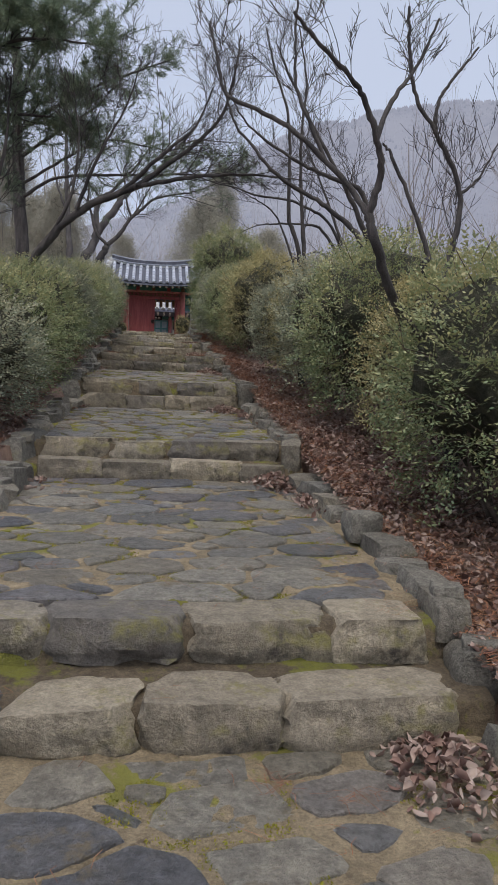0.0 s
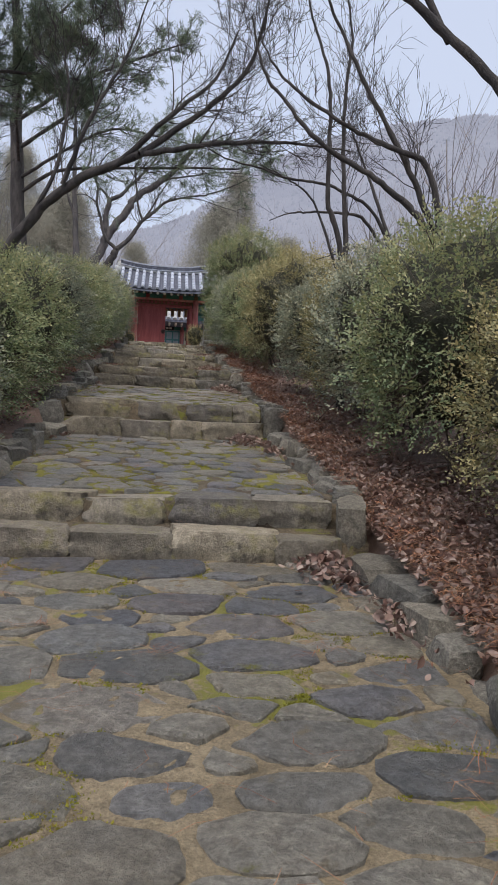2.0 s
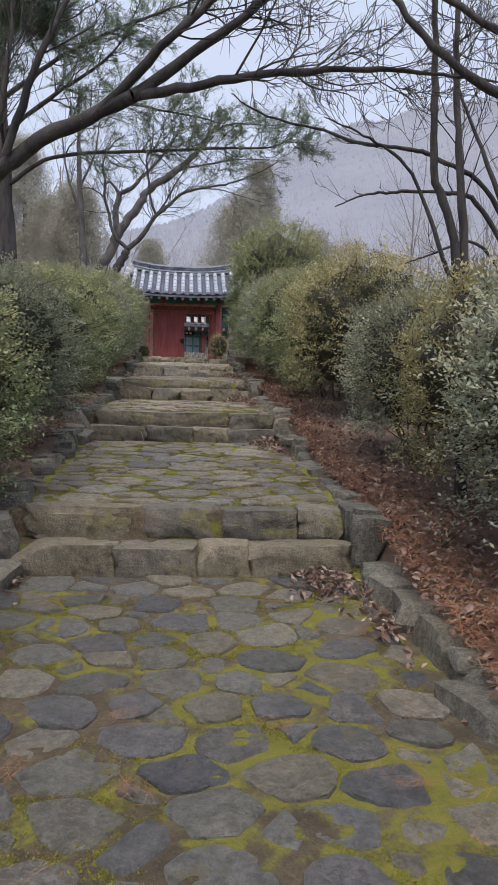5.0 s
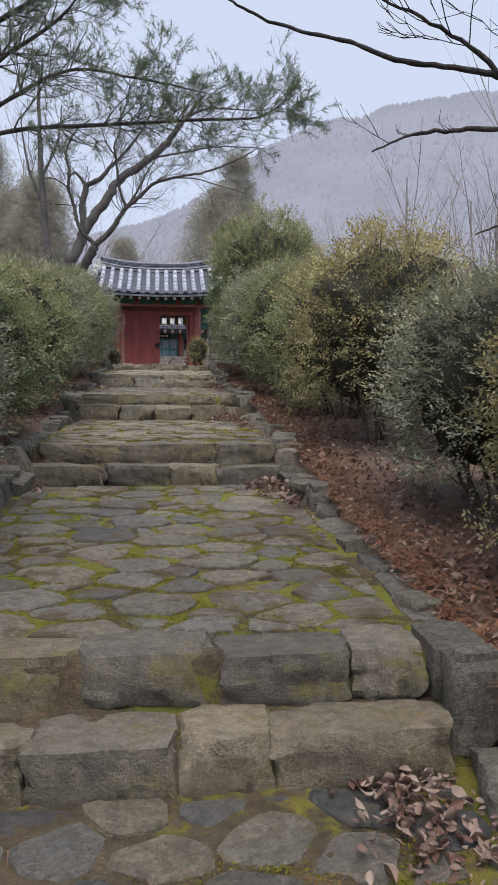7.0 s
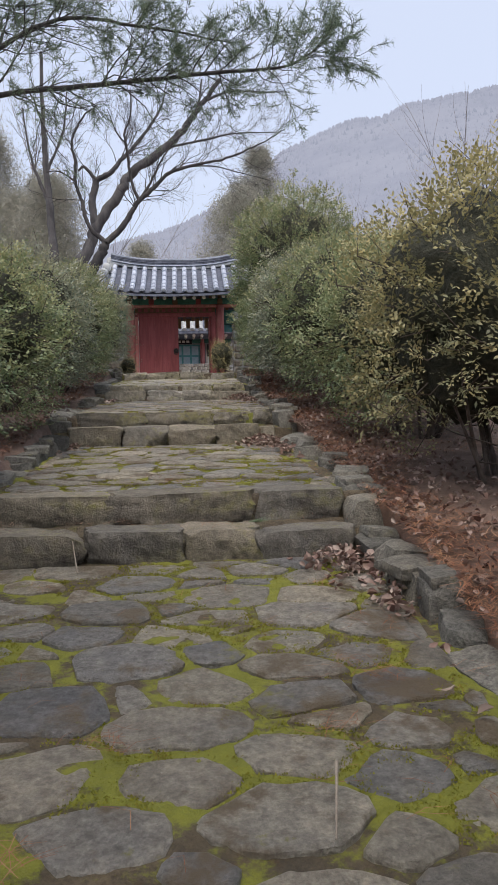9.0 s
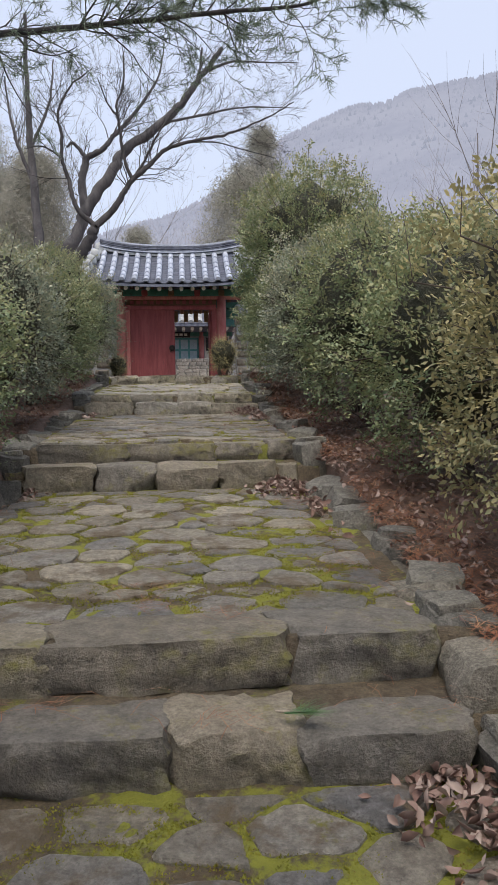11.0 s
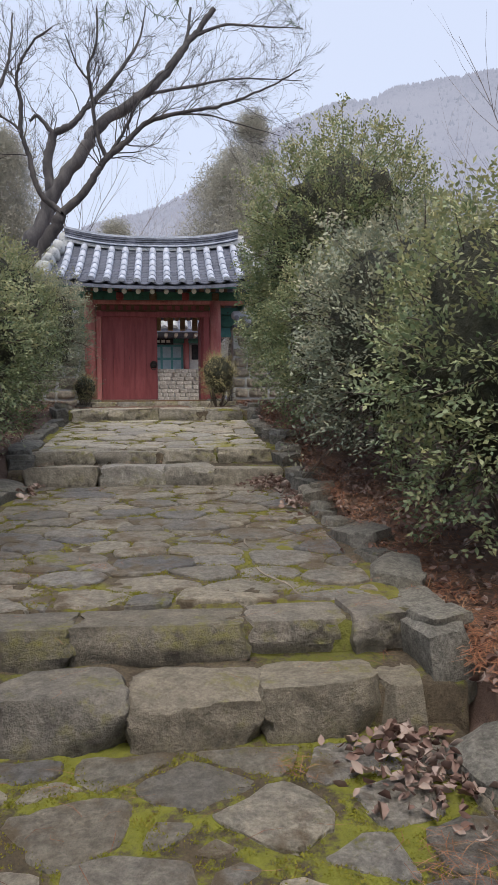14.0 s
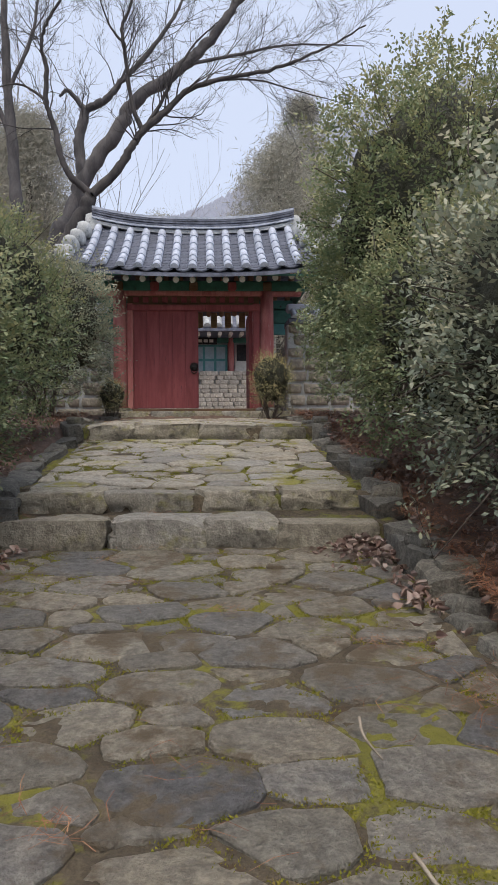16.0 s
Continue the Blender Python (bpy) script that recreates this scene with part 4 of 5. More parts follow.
        part("ridge_course", bm, m, roof)
    for sx in (-1, 1):
        # pale lime lumps at the ridge ends and down the gable edges
        for x, y, z, a, b, c in [(1.74, 0.78, 2.98, 0.10, 0.13, 0.19), (1.8, 0.45, 2.80, 0.1, 0.32, 0.12), (1.85, 0.1, 2.62, 0.1, 0.32, 0.11), (1.9, -0.25, 2.46, 0.1, 0.32, 0.1), (1.96, -0.62, 2.32, 0.13, 0.12, 0.1), (1.9, -0.72, 2.30, 0.08, 0.12, 0.1)]:
            me = rock_mesh("ridge_end", 2 * a, 2 * b, 2 * c, x * 3 + y + sx, 0.12, 3, 0.5, 0.2)
            ob = link_mesh("ridge_end", me, M_LIME, roof, "pale lime-plastered ridge end")
            ob.location = (sx * x, y, z - c + 0.12 * (y + 1) / 1.8 - 0.02)
        put("gable_board", box_bm(GX + sx * 1.86 - 0.02, GX + sx * 1.86 + 0.02, GY - 0.7, GY + 2.3, GZ + 1.95, GZ + 2.15, 0.01), M_GREEN)
        put("side_panel", box_bm(GX + sx * 1.55 - 0.22, GX + sx * 1.55 + 0.22, GY + 1.66, GY + 1.70, GZ + 1.42, GZ + 1.62, 0.008), M_TEAL, g, "teal painted board")
        put("side_beam", box_bm(GX + sx * 1.5 - 0.3, GX + sx * 1.5 + 0.3, GY + 1.62, GY + 1.74, GZ + 1.62, GZ + 1.86, 0.01), M_GREEN)
    for i in range(15):
        x = -1.75 + i * 0.25
        z = 2.0 + 0.12 * abs(x / half) ** 2.4
        put("rafter", cyl_bm((GX + x, GY - 0.86, GZ + z - 0.12), (GX + x, GY + 0.75, GZ + z + 0.42), 0.05, 0.05, 10), M_GREEN)
        put("rafter_end", cyl_bm((GX + x, GY - 0.875, GZ + z - 0.125), (GX + x, GY - 0.855, GZ + z - 0.119), 0.046, 0.046, 14), M_WHITE, g, "cream painted rafter end")
        put("rafter", cyl_bm((GX + x, GY + 2.46, GZ + z - 0.10), (GX + x, GY + 0.85, GZ + z + 0.42), 0.05, 0.05, 10), M_BROWN)
    put("eave_board", box_bm(GX - 1.9, GX + 1.9, GY - 0.98, GY - 0.95, GZ + 1.92, GZ + 1.95, 0.004), M_GREEN)
    for i in range(9):
        x = -1.0 + i * 0.27
        put("hanging_board", box_bm(GX + x - 0.06, GX + x + 0.06, GY + 2.2, GY + 2.24, GZ + 1.62, GZ + 1.9, 0.01), M_OCHRE, g, "ochre board under the rear eave")
    # stone platform before and under the gate
    plat = part("platform_core", box_bm(-1.4, 1.45, 30.6, 33.4, 5.0, 5.44, 0.02), M_JOINT)
    plat.name = "gate_platform"
    tagged(plat, "low platform of weathered stone slabs under the gate", "platform", kind="structure")
    rnd = random.Random(2)
    x = -1.38
    n = 0
    while x < 1.3:
        w = rnd.uniform(0.4, 0.7)
        me = rock_mesh("platform_stone", w + 0.02, 0.5, 0.2, n + 3.3, 0.1, 4, 0.88, 0.9)
        st = link_mesh("platform_stone", me, M_STEP_PALE, plat)
        st.location = (x + w / 2, 30.62, 5.30)
        x += w
        n += 1


build_gate()


# ---- hall behind the gate ----
def build_hall():
    hy, hz = 41.0, 5.9
    h = empty("hall", (1.5, hy, hz))
    tagged(h, "distant tiled hall with teal lattice doors on a stone base", "building")

    def put(name, bm, m, parent=h, label=""):
        bmesh.ops.translate(bm, verts=bm.verts[:], vec=-Vector((1.5, hy, hz)))
        return part(name, bm, m, parent, label)

    base = put("stone_base", box_bm(-1.9, 2.1, hy - 0.05, hy + 6, 5.2, 7.0, 0.03), M_LIME, h, "grey stone base wall")
    rnd = random.Random(8)
    z = 5.75
    bricks = [rock_mesh("base_stone", 0.22, 0.12, 0.13, i, 0.14, 2, 0.85, 0.2) for i in range(5)]
    for me in bricks:
        me.materials.append(M_BASESTONE)
    while z < 6.98:
        x = -1.6 + rnd.uniform(-0.1, 0.1)
        while x < 2.0:
            s = rnd.uniform(0.7, 1.4)
            ob = new("base_stone", rnd.choice(bricks))
            ob.parent = base
            ob.location = (x - 1.5, -0.1, z - hz)
            ob.scale = (s, 1, 1)
            x += 0.22 * s
        z += 0.13
    put("wall", box_bm(-1.7, 2.0, hy + 0.9, hy + 5, 7.0, 8.6, 0.01), M_LIME)
    for x in (-0.75, 0.93):
        put("pillar", cyl_bm((x, hy + 0.75, 7.0), (x, hy + 0.75, 8.3), 0.1), M_RED_POST)
    for k, xa in enumerate((-1.62, -0.62, 1.06)):
        w = (0.8, 1.44, 0.9)[k]
        d = put("lattice_door", box_bm(xa, xa + w, hy + 0.84, hy + 0.9, 7.0, 7.95, 0.006), M_WHITE if k == 2 else M_TEAL, h, "teal door with paper panes" if k != 2 else "dark window with pale blind")
        if k == 2:
            put("opening", box_bm(xa + 0.05, xa + w, hy + 0.8, hy + 0.84, 7.45, 7.95, 0.004), M_IRON)
            continue
        for i in range(4 if k else 2):
            for j in range(2):
                px, pz = xa + 0.07 + i * 0.345, 7.08 + j * 0.44
                b = box_bm(px, px + 0.27, hy + 0.825, hy + 0.84, pz, pz + 0.36, 0.004)
                bmesh.ops.translate(b, verts=b.verts[:], vec=-Vector((1.5, hy, hz)))
                part("pane", b, M_PANE, d, "pale blue paper pane")
    put("head_beam", box_bm(-1.8, 2.1, hy + 0.68, hy + 0.82, 8.0, 8.2, 0.01), M_GREEN)
    sign = put("name_board", box_bm(-0.35, 0.5, hy + 0.5, hy + 0.56, 7.93, 8.12, 0.01), M_IRON, h, "dark name board with pale marks")
    for i in range(4):
        b = box_bm(-0.24 + i * 0.17, -0.12 + i * 0.17, hy + 0.488, hy + 0.5, 7.98, 8.07, 0.002)
        bmesh.ops.translate(b, verts=b.verts[:], vec=-Vector((1.5, hy, hz)))
        part("mark", b, M_WHITE, sign, "pale unreadable mark")
    slope = bmesh.new()
    vs = [slope.verts.new(p) for p in ((-3.6, -1.0, 2.32), (0.7, -1.0, 2.32), (0.7, 3.0, 4.6), (-3.6, 3.0, 4.6), (-3.6, -1.0, 2.22), (0.7, -1.0, 2.22), (0.7, 7.0, 2.32), (-3.6, 7.0, 2.32))]
    for q in ((0, 1, 2, 3), (4, 5, 6, 7), (0, 1, 5, 4), (3, 2, 6, 7)):
        slope.faces.new([vs[i] for i in q])
    roof = part("roof", slope, M_TILE_DARK, h, "pale grey tiled roof")
    cover = convex_tile(4.6, 0.11)
    cover.materials.append(M_LIME)
    for i in range(14):
        ob = new("cover_tile", cover)
        ob.parent = roof
        ob.matrix_local = Matrix.Translation((-3.5 + i * 0.315, -1.02, 2.33)) @ Matrix.Rotation(math.atan2(2.28, 4.0), 4, "X")
        put("rafter_end", cyl_bm((1.5 - 3.45 + i * 0.315, hy - 0.8, 8.07), (1.5 - 3.45 + i * 0.315, hy + 0.7, 8.2), 0.06, 0.06, 8), M_WHITE, h, "cream rafter end")
    part("ridge", box_bm(-3.6, 0.7, 2.8, 3.2, 4.5, 4.9, 0.05), M_TILE, roof)


M_PANE = surface("paper_pane", (0.32, 0.42, 0.46), (0.40, 0.50, 0.53), 0.7, 5.0, 0.1, 60)
build_hall()


# ---- enclosure wall beside the gate ----
def build_wing(side):
    """A low courtyard wall of stones in lime mortar under a cap of tiles."""
    rnd = random.Random(90 + side)
    xa, xb, y0, y1, z0, z1 = 1.5, 8.5, 31.05, 31.4, 5.2, 6.95
    lo, hi = (xa, xb) if side > 0 else (-xb, -xa + 0.06)
    wall = part("enclosure_wall", box_bm(lo, hi, y0, y1, z0, z1, 0.02), M_LIME)
    tagged(wall, "courtyard wall of stones in pale lime mortar under grey tiles", "wall", kind="structure")
    z = 5.42
    for row in range(8):
        h = rnd.uniform(0.13, 0.2)
        x = xa + rnd.uniform(0.0, 0.1)
        while x < 4.2:
            w = rnd.uniform(0.16, 0.36)
            me = rock_mesh("wall_stone", w, 0.12, h, row * 7.7 + x, 0.16, 2, 0.8, 0.0)
            st = link_mesh("wall_stone", me, M_WALLSTONE, wall)
            st.location = (side * (x + w / 2) + (0.06 if side < 0 else 0), y0 + 0.025, z)
            x += w + rnd.uniform(0.03, 0.06)
        z += h + rnd.uniform(0.03, 0.05)
    part("coping", box_bm(lo, hi, y0 - 0.16, y1 + 0.16, z1 - 0.02, z1 + 0.06, 0.01), M_TILE_DARK, wall)
    part("ridge", box_bm(lo, hi, y0 + 0.08, y1 - 0.08, z1 + 0.2, z1 + 0.34, 0.03), M_TILE, wall)
    tile = convex_tile(0.36, 0.055)
    tile.materials.append(M_TILE)
    for i in range(int((xb - xa) / 0.2)):
        ob = new("cover_tile", tile)
        ob.parent = wall
        ob.matrix_local = Matrix.Translation((lo + 0.1 + i * 0.2, y0 - 0.18, z1 + 0.06)) @ Matrix.Rotation(0.5, 4, "X")


for side in (-1, 1):
    build_wing(side)


# ---- trees ----
def grow(lines, rng, start, way, length, rad, depth, kids, wob=0.16, rise=0.12, spread=0.75):
    """A branch that wavers and tapers, with side branches, added to lines."""
    n = 6 if depth else 3
    pts, d = [np.array(start, float)], np.array(way, float) / np.linalg.norm(way)
    for i in range(n):
        d = d + rng.normal(0, wob, 3) + np.array([0, 0, rise * 0.5])
        d /= np.linalg.norm(d)
        pts.append(pts[-1] + d * length / n)
    pts = np.array(pts)
    lines.append((pts, np.linspace(rad, max(rad * 0.3, 0.0016), n + 1), depth))
    if depth:
        for i in range(kids):
            q = rng.uniform(0.2, 1.0)
            k = min(int(q * n), n - 1)
            t = pts[k + 1] - pts[k]
            t /= np.linalg.norm(t)
            side = np.cross(t, rng.normal(size=3))
            side /= np.linalg.norm(side) + 1e-9
            grow(lines, rng, pts[k] + (pts[k + 1] - pts[k]) * rng.random(), t + side * spread * rng.uniform(0.6, 1.3), length * rng.uniform(0.4, 0.68) * (1.15 - 0.4 * q), max(rad * (1 - 0.6 * q) * 0.55, 0.003), depth - 1, kids, wob, rise, spread)


def tree(name, label, limbs, material, seed, twig_len=0.9, kids=5, depth=2, per=9, rise=0.15, needles=None, thin=1.0, skip=0.25):
    """A tree from the lines of its trunk and limbs, (points, thick, thin), with twigs grown along the limbs."""
    rng = np.random.default_rng(seed)
    base = empty(name, limbs[0][0][0])
    off = np.array(limbs[0][0][0])
    tagged(base, label, "tree")
    twigs, tips = [], []
    for j, (ctrl, r0, r1) in enumerate(limbs):
        pts = smooth_line(ctrl, 7)
        pts[1:-1] += rng.normal(0, 0.12 * r0 + 0.004, pts[1:-1].shape) * 0.6
        rad = np.linspace(r0, r1, len(pts)) * (1 + 0.06 * rng.normal(size=len(pts)))
        v, f = tubes([(pts - off, rad)], 9)
        link_mesh("trunk" if j == 0 else "limb", mesh_np("limb", v, f, True), material, base)
        span = np.linalg.norm(np.diff(pts, axis=0), axis=1).sum()
        for i in range(int(per * max(span, 0.6)) if j or skip < 0 else 0):
            q = rng.uniform(skip if skip > 0 else 0, 1)
            k = min(int(q * (len(pts) - 1)), len(pts) - 2)
            t = pts[k + 1] - pts[k]
            t /= np.linalg.norm(t) + 1e-9
            side = np.cross(t, rng.normal(size=3))
            side /= np.linalg.norm(side) + 1e-9
            grow(twigs, rng, pts[k], t * 0.8 + side * 0.8 + np.array([0, 0, rise]), twig_len * rng.uniform(0.5, 1.2) * (1.1 - 0.45 * q), max(min(rad[k] * 0.38, 0.022) * thin, 0.0035), depth, kids, 0.17, rise)
    if twigs:
        v, f = tubes([(p - off, r) for p, r, d in twigs if d], 4)
        w, g = tubes([(p - off, r) for p, r, d in twigs if not d], 3)
        me = mesh_np("branchwork", np.concatenate([v, w]), np.concatenate([np.stack([f[:, 0], f[:, 1], f[:, 2], f[:, 3]], 1), g + len(v)]), True)
        tagged(link_mesh("branchwork", me, material, base), kind="stuff")
    if needles:
        V = []
        for p, r, d in twigs:
            if d > needles[2]:
                continue
            for k in range(1, len(p)):
                if rng.random() < needles[0]:
                    ax = p[k] - p[k - 1]
                    ax = ax / (np.linalg.norm(ax) + 1e-9)
                    m = needles[3]
                    dirs = ax * 0.7 + rng.normal(size=(m, 3)) * 0.75
                    dirs /= np.linalg.norm(dirs, axis=1)[:, None]
                    side = np.cross(dirs, rng.normal(size=(m, 3)))
                    side /= np.linalg.norm(side, axis=1)[:, None] + 1e-9
                    o = p[k] - off + ax * rng.uniform(-0.05, 0.05, (m, 1))
                    L = needles[1] * rng.uniform(0.6, 1.2, (m, 1))
                    V.append(np.stack([o - side * 0.0042, o + side * 0.0042, o + dirs * L], 1).reshape(-1, 3))
        V = np.concatenate(V)
        tagged(link_mesh("needles", mesh_np("needles", V, np.arange(len(V)).reshape(-1, 3)), M_PINE, base, "dull green pine needles"), kind="stuff")
    return base


BARE = "bare dark tree rising behind the hedge with forked limbs"
tree("bare_tree", BARE, [
    ([(2.6, 6.5, 0.95), (2.3, 6.2, 2.0), (1.72, 5.75, 2.6), (1.48, 5.5, 2.98), (1.42, 5.5, 3.17)], 0.04, 0.033),
    ([(1.42, 5.5, 3.17), (1.28, 5.6, 3.42), (0.94, 5.7, 3.78), (0.68, 5.8, 3.96), (0.42, 5.9, 4.13), (0.36, 6.0, 4.45), (0.3, 6.1, 4.74)], 0.024, 0.009),
    ([(1.42, 5.5, 3.17), (1.48, 5.42, 3.42), (1.42, 5.33, 3.63), (1.3, 5.25, 3.86), (1.16, 5.17, 3.98), (0.92, 5.08, 4.14), (0.76, 5.0, 4.26)], 0.028, 0.011),
    ([(1.43, 5.4, 3.65), (1.58, 5.53, 4.0), (1.82, 5.67, 4.36), (2.02, 5.8, 4.78)], 0.02, 0.008),
    ([(1.16, 5.72, 3.6), (0.99, 5.8, 4.03), (0.93, 5.8, 4.21), (0.92, 5.8, 4.56), (0.93, 5.8, 4.9)], 0.016, 0.007)], M_BARK, 1, 0.75, 4, 2, 4.0, 0.2, thin=0.5)
tree("bare_tree", "bare dark tree with several crooked stems in the hedge", [
    ([(2.5, 6.5, 1.2), (2.4, 6.4, 2.2), (2.04, 6.0, 2.88), (2.06, 6.0, 3.04), (1.93, 6.0, 3.4), (1.74, 6.0, 3.79), (1.67, 6.0, 3.89)], 0.034, 0.009),
    ([(2.6, 6.6, 1.3), (2.45, 6.5, 2.3), (2.25, 6.2, 2.81), (2.34, 6.2, 3.16), (2.39, 6.2, 3.64), (2.19, 6.2, 4.07), (2.0, 6.2, 4.37), (1.93, 6.2, 4.75), (1.92, 6.2, 5.09)], 0.032, 0.011),
    ([(2.16, 6.2, 4.09), (2.19, 6.2, 4.35), (2.3, 6.2, 4.53), (2.52, 6.2, 4.82)], 0.018, 0.008),
    ([(2.39, 6.2, 3.6), (2.55, 6.2, 3.75), (2.75, 6.25, 4.1)], 0.014, 0.006)], M_BARK, 2, 0.7, 4, 2, 4.0, 0.25, thin=0.5)
tree("bare_tree", "slender grey bare tree with upright stems", [
    ([(2.35, 12.3, 2.4), (2.28, 12.3, 4.44), (2.09, 12.3, 5.2), (2.08, 12.3, 6.13), (2.01, 12.3, 6.91), (1.78, 12.3, 7.58), (1.64, 12.3, 8.19)], 0.045, 0.01),
    ([(2.38, 12.3, 2.4), (2.35, 12.3, 4.53), (2.28, 12.3, 5.53), (2.26, 12.3, 6.54), (2.32, 12.3, 7.33), (2.18, 12.3, 8.26)], 0.042, 0.01),
    ([(2.23, 12.3, 4.3), (1.89, 12.3, 5.15), (1.53, 12.3, 5.42), (1.14, 12.3, 5.58)], 0.02, 0.005)], M_BARK, 3, 1.0, 4, 2, 5, 0.3, thin=0.6)
tree("bare_tree", "pale grey bare tree arching over the hedge", [
    ([(3.3, 10.8, 2.2), (3.1, 10.8, 3.6), (2.87, 10.7, 4.35), (2.62, 10.7, 4.66), (2.2, 10.7, 4.95), (1.66, 10.7, 5.23), (1.25, 10.7, 5.64), (0.97, 10.7, 6.0), (0.82, 10.7, 6.56)], 0.055, 0.01),
    ([(3.3, 10.9, 2.2), (3.2, 10.9, 3.8), (3.0, 10.9, 4.49), (2.66, 10.9, 5.2), (2.21, 10.9, 5.96), (1.84, 10.9, 6.66), (1.61, 10.9, 7.17)], 0.055, 0.012),
    ([(3.15, 10.85, 3.8), (2.9, 10.7, 5.0), (2.4, 10.7, 5.28), (1.99, 10.7, 5.43), (1.48, 10.7, 5.71), (1.12, 10.7, 6.0), (0.9, 10.7, 6.4)], 0.04, 0.008)], M_BARK_PALE, 4, 1.0, 4, 2, 5, 0.2, thin=0.6)
tree("bare_tree", "dark bare tree reaching long limbs over the steps", [
    ([(3.6, 13.6, 2.6), (3.5, 13.5, 4.2), (3.1, 13.5, 5.4), (2.55, 13.5, 5.75), (2.22, 13.5, 5.85), (1.73, 13.5, 5.88), (1.29, 13.5, 6.0), (0.94, 13.5, 6.05), (0.63, 13.5, 6.17), (0.44, 13.5, 6.29)], 0.032, 0.006),
    ([(3.4, 13.5, 4.6), (2.9, 13.4, 5.3), (2.45, 13.3, 5.36), (2.05, 13.3, 5.34), (1.74, 13.3, 5.3), (1.45, 13.3, 5.17)], 0.03, 0.005),
    ([(3.4, 13.5, 4.4), (2.9, 13.4, 4.9), (2.4, 13.3, 4.75), (2.15, 13.3, 4.65)], 0.02, 0.005),
    ([(3.3, 13.5, 5.1), (2.9, 13.6, 6.2), (2.6, 13.6, 6.9)], 0.03, 0.006)], M_BARK, 5, 0.5, 3, 1, 2.2, 0.3)
tree("leaning_tree", "leaning dark tree whose limb arches over the hedge", [
    ([(-3.3, 12.4, 2.2), (-2.75, 12.2, 3.1), (-2.19, 12.0, 3.72), (-1.62, 11.7, 4.42), (-1.06, 11.4, 4.85), (-0.33, 11.1, 5.11)], 0.085, 0.045),
    ([(-0.33, 11.1, 5.11), (0.3, 11.1, 5.61), (0.83, 11.1, 6.17), (1.03, 11.1, 6.9), (1.09, 11.1, 7.38)], 0.04, 0.008),
    ([(-0.33, 11.1, 5.11), (0.32, 11.1, 5.26), (1.02, 11.1, 5.37), (1.65, 11.1, 5.38), (2.14, 11.1, 5.35)], 0.035, 0.006),
    ([(-0.6, 11.2, 5.0), (0.01, 10.9, 5.5), (0.47, 10.9, 5.94), (0.7, 10.9, 6.5)], 0.035, 0.008),
    ([(-1.2, 11.4, 4.8), (-0.9, 11.2, 5.5), (-0.5, 11.2, 6.3), (-0.3, 11.2, 7.0)], 0.03, 0.006),
    ([(-1.7, 11.7, 4.3), (-1.3, 11.5, 5.0), (-1.2, 11.5, 5.9), (-1.3, 11.6, 6.6)], 0.03, 0.006),
    ([(-3.2, 12.4, 2.3), (-2.9, 12.3, 4.0), (-2.4, 12.1, 5.6), (-2.3, 12.2, 7.0)], 0.05, 0.012)], M_BARK, 6, 1.0, 5, 2, 8, 0.12, thin=0.8)
PINE_LIMBS = [
    ([(-4.0, 23.6, 4.3), (-3.96, 23.6, 6.54), (-4.17, 23.6, 9.7), (-4.29, 23.6, 12.7), (-4.44, 23.6, 14.4)], 0.24, 0.1),
    ([(-4.1, 23.6, 8.6), (-2.9, 23.0, 9.12), (-0.98, 22.62, 9.2), (0.59, 22.25, 9.21), (1.8, 21.88, 9.16), (2.37, 21.5, 9.37)], 0.055, 0.01),
    ([(-4.1, 23.6, 9.0), (-2.79, 22.5, 9.43), (-1.58, 22.5, 10.12), (-0.24, 22.5, 10.03), (1.03, 22.5, 9.82)], 0.05, 0.01),
    ([(-4.2, 23.6, 9.8), (-2.89, 23.0, 10.51), (-1.84, 23.0, 11.32), (-1.31, 23.0, 12.01)], 0.06, 0.014),
    ([(-4.2, 23.6, 10.6), (-2.6, 23.2, 11.6), (-0.8, 23.0, 12.4), (0.3, 23, 12.9)], 0.06, 0.014),
    ([(-4.2, 23.6, 11.2), (-5.6, 23.4, 12.0), (-6.6, 23.2, 12.4)], 0.05, 0.014),
    ([(-4.1, 23.6, 9.4), (-3.9, 22.0, 10.2), (-3.4, 20.4, 10.9), (-2.9, 19.4, 11.3)], 0.05, 0.012),
    ([(-4.2, 23.6, 11.8), (-3.2, 23.0, 13.2), (-2.0, 22.4, 14.0)], 0.05, 0.012)]
tree("pine_tree", "old pine with long dark limbs and dull green needles", PINE_LIMBS, M_BARK, 7, 1.15, 4, 2, 8.5, 0.05, needles=(0.42, 0.13, 1, 9))
NEAR_PINE = [
    ([(-5.9, 13.4, 2.2), (-5.4, 13.3, 5.0), (-4.3, 13.1, 7.5), (-4.2, 13.0, 10.0)], 0.17, 0.08),
    ([(-4.4, 13.1, 6.1), (-3.3, 12.8, 6.5), (-2.2, 12.6, 6.6), (-1.2, 12.4, 6.5)], 0.05, 0.01),
    ([(-4.3, 13.1, 7.0), (-3.2, 12.6, 7.4), (-2.0, 12.2, 7.6), (-0.9, 12.0, 7.5)], 0.05, 0.01),
    ([(-4.3, 13.1, 7.7), (-3.0, 12.8, 8.3), (-1.8, 12.5, 8.6)], 0.05, 0.01),
    ([(-4.3, 13.1, 6.6), (-3.8, 12.0, 7.0), (-3.2, 11.0, 7.2)], 0.04, 0.01),
    ([(-4.3, 13.1, 8.4), (-3.4, 12.6, 9.2), (-2.4, 12.4, 9.7)], 0.04, 0.01)]
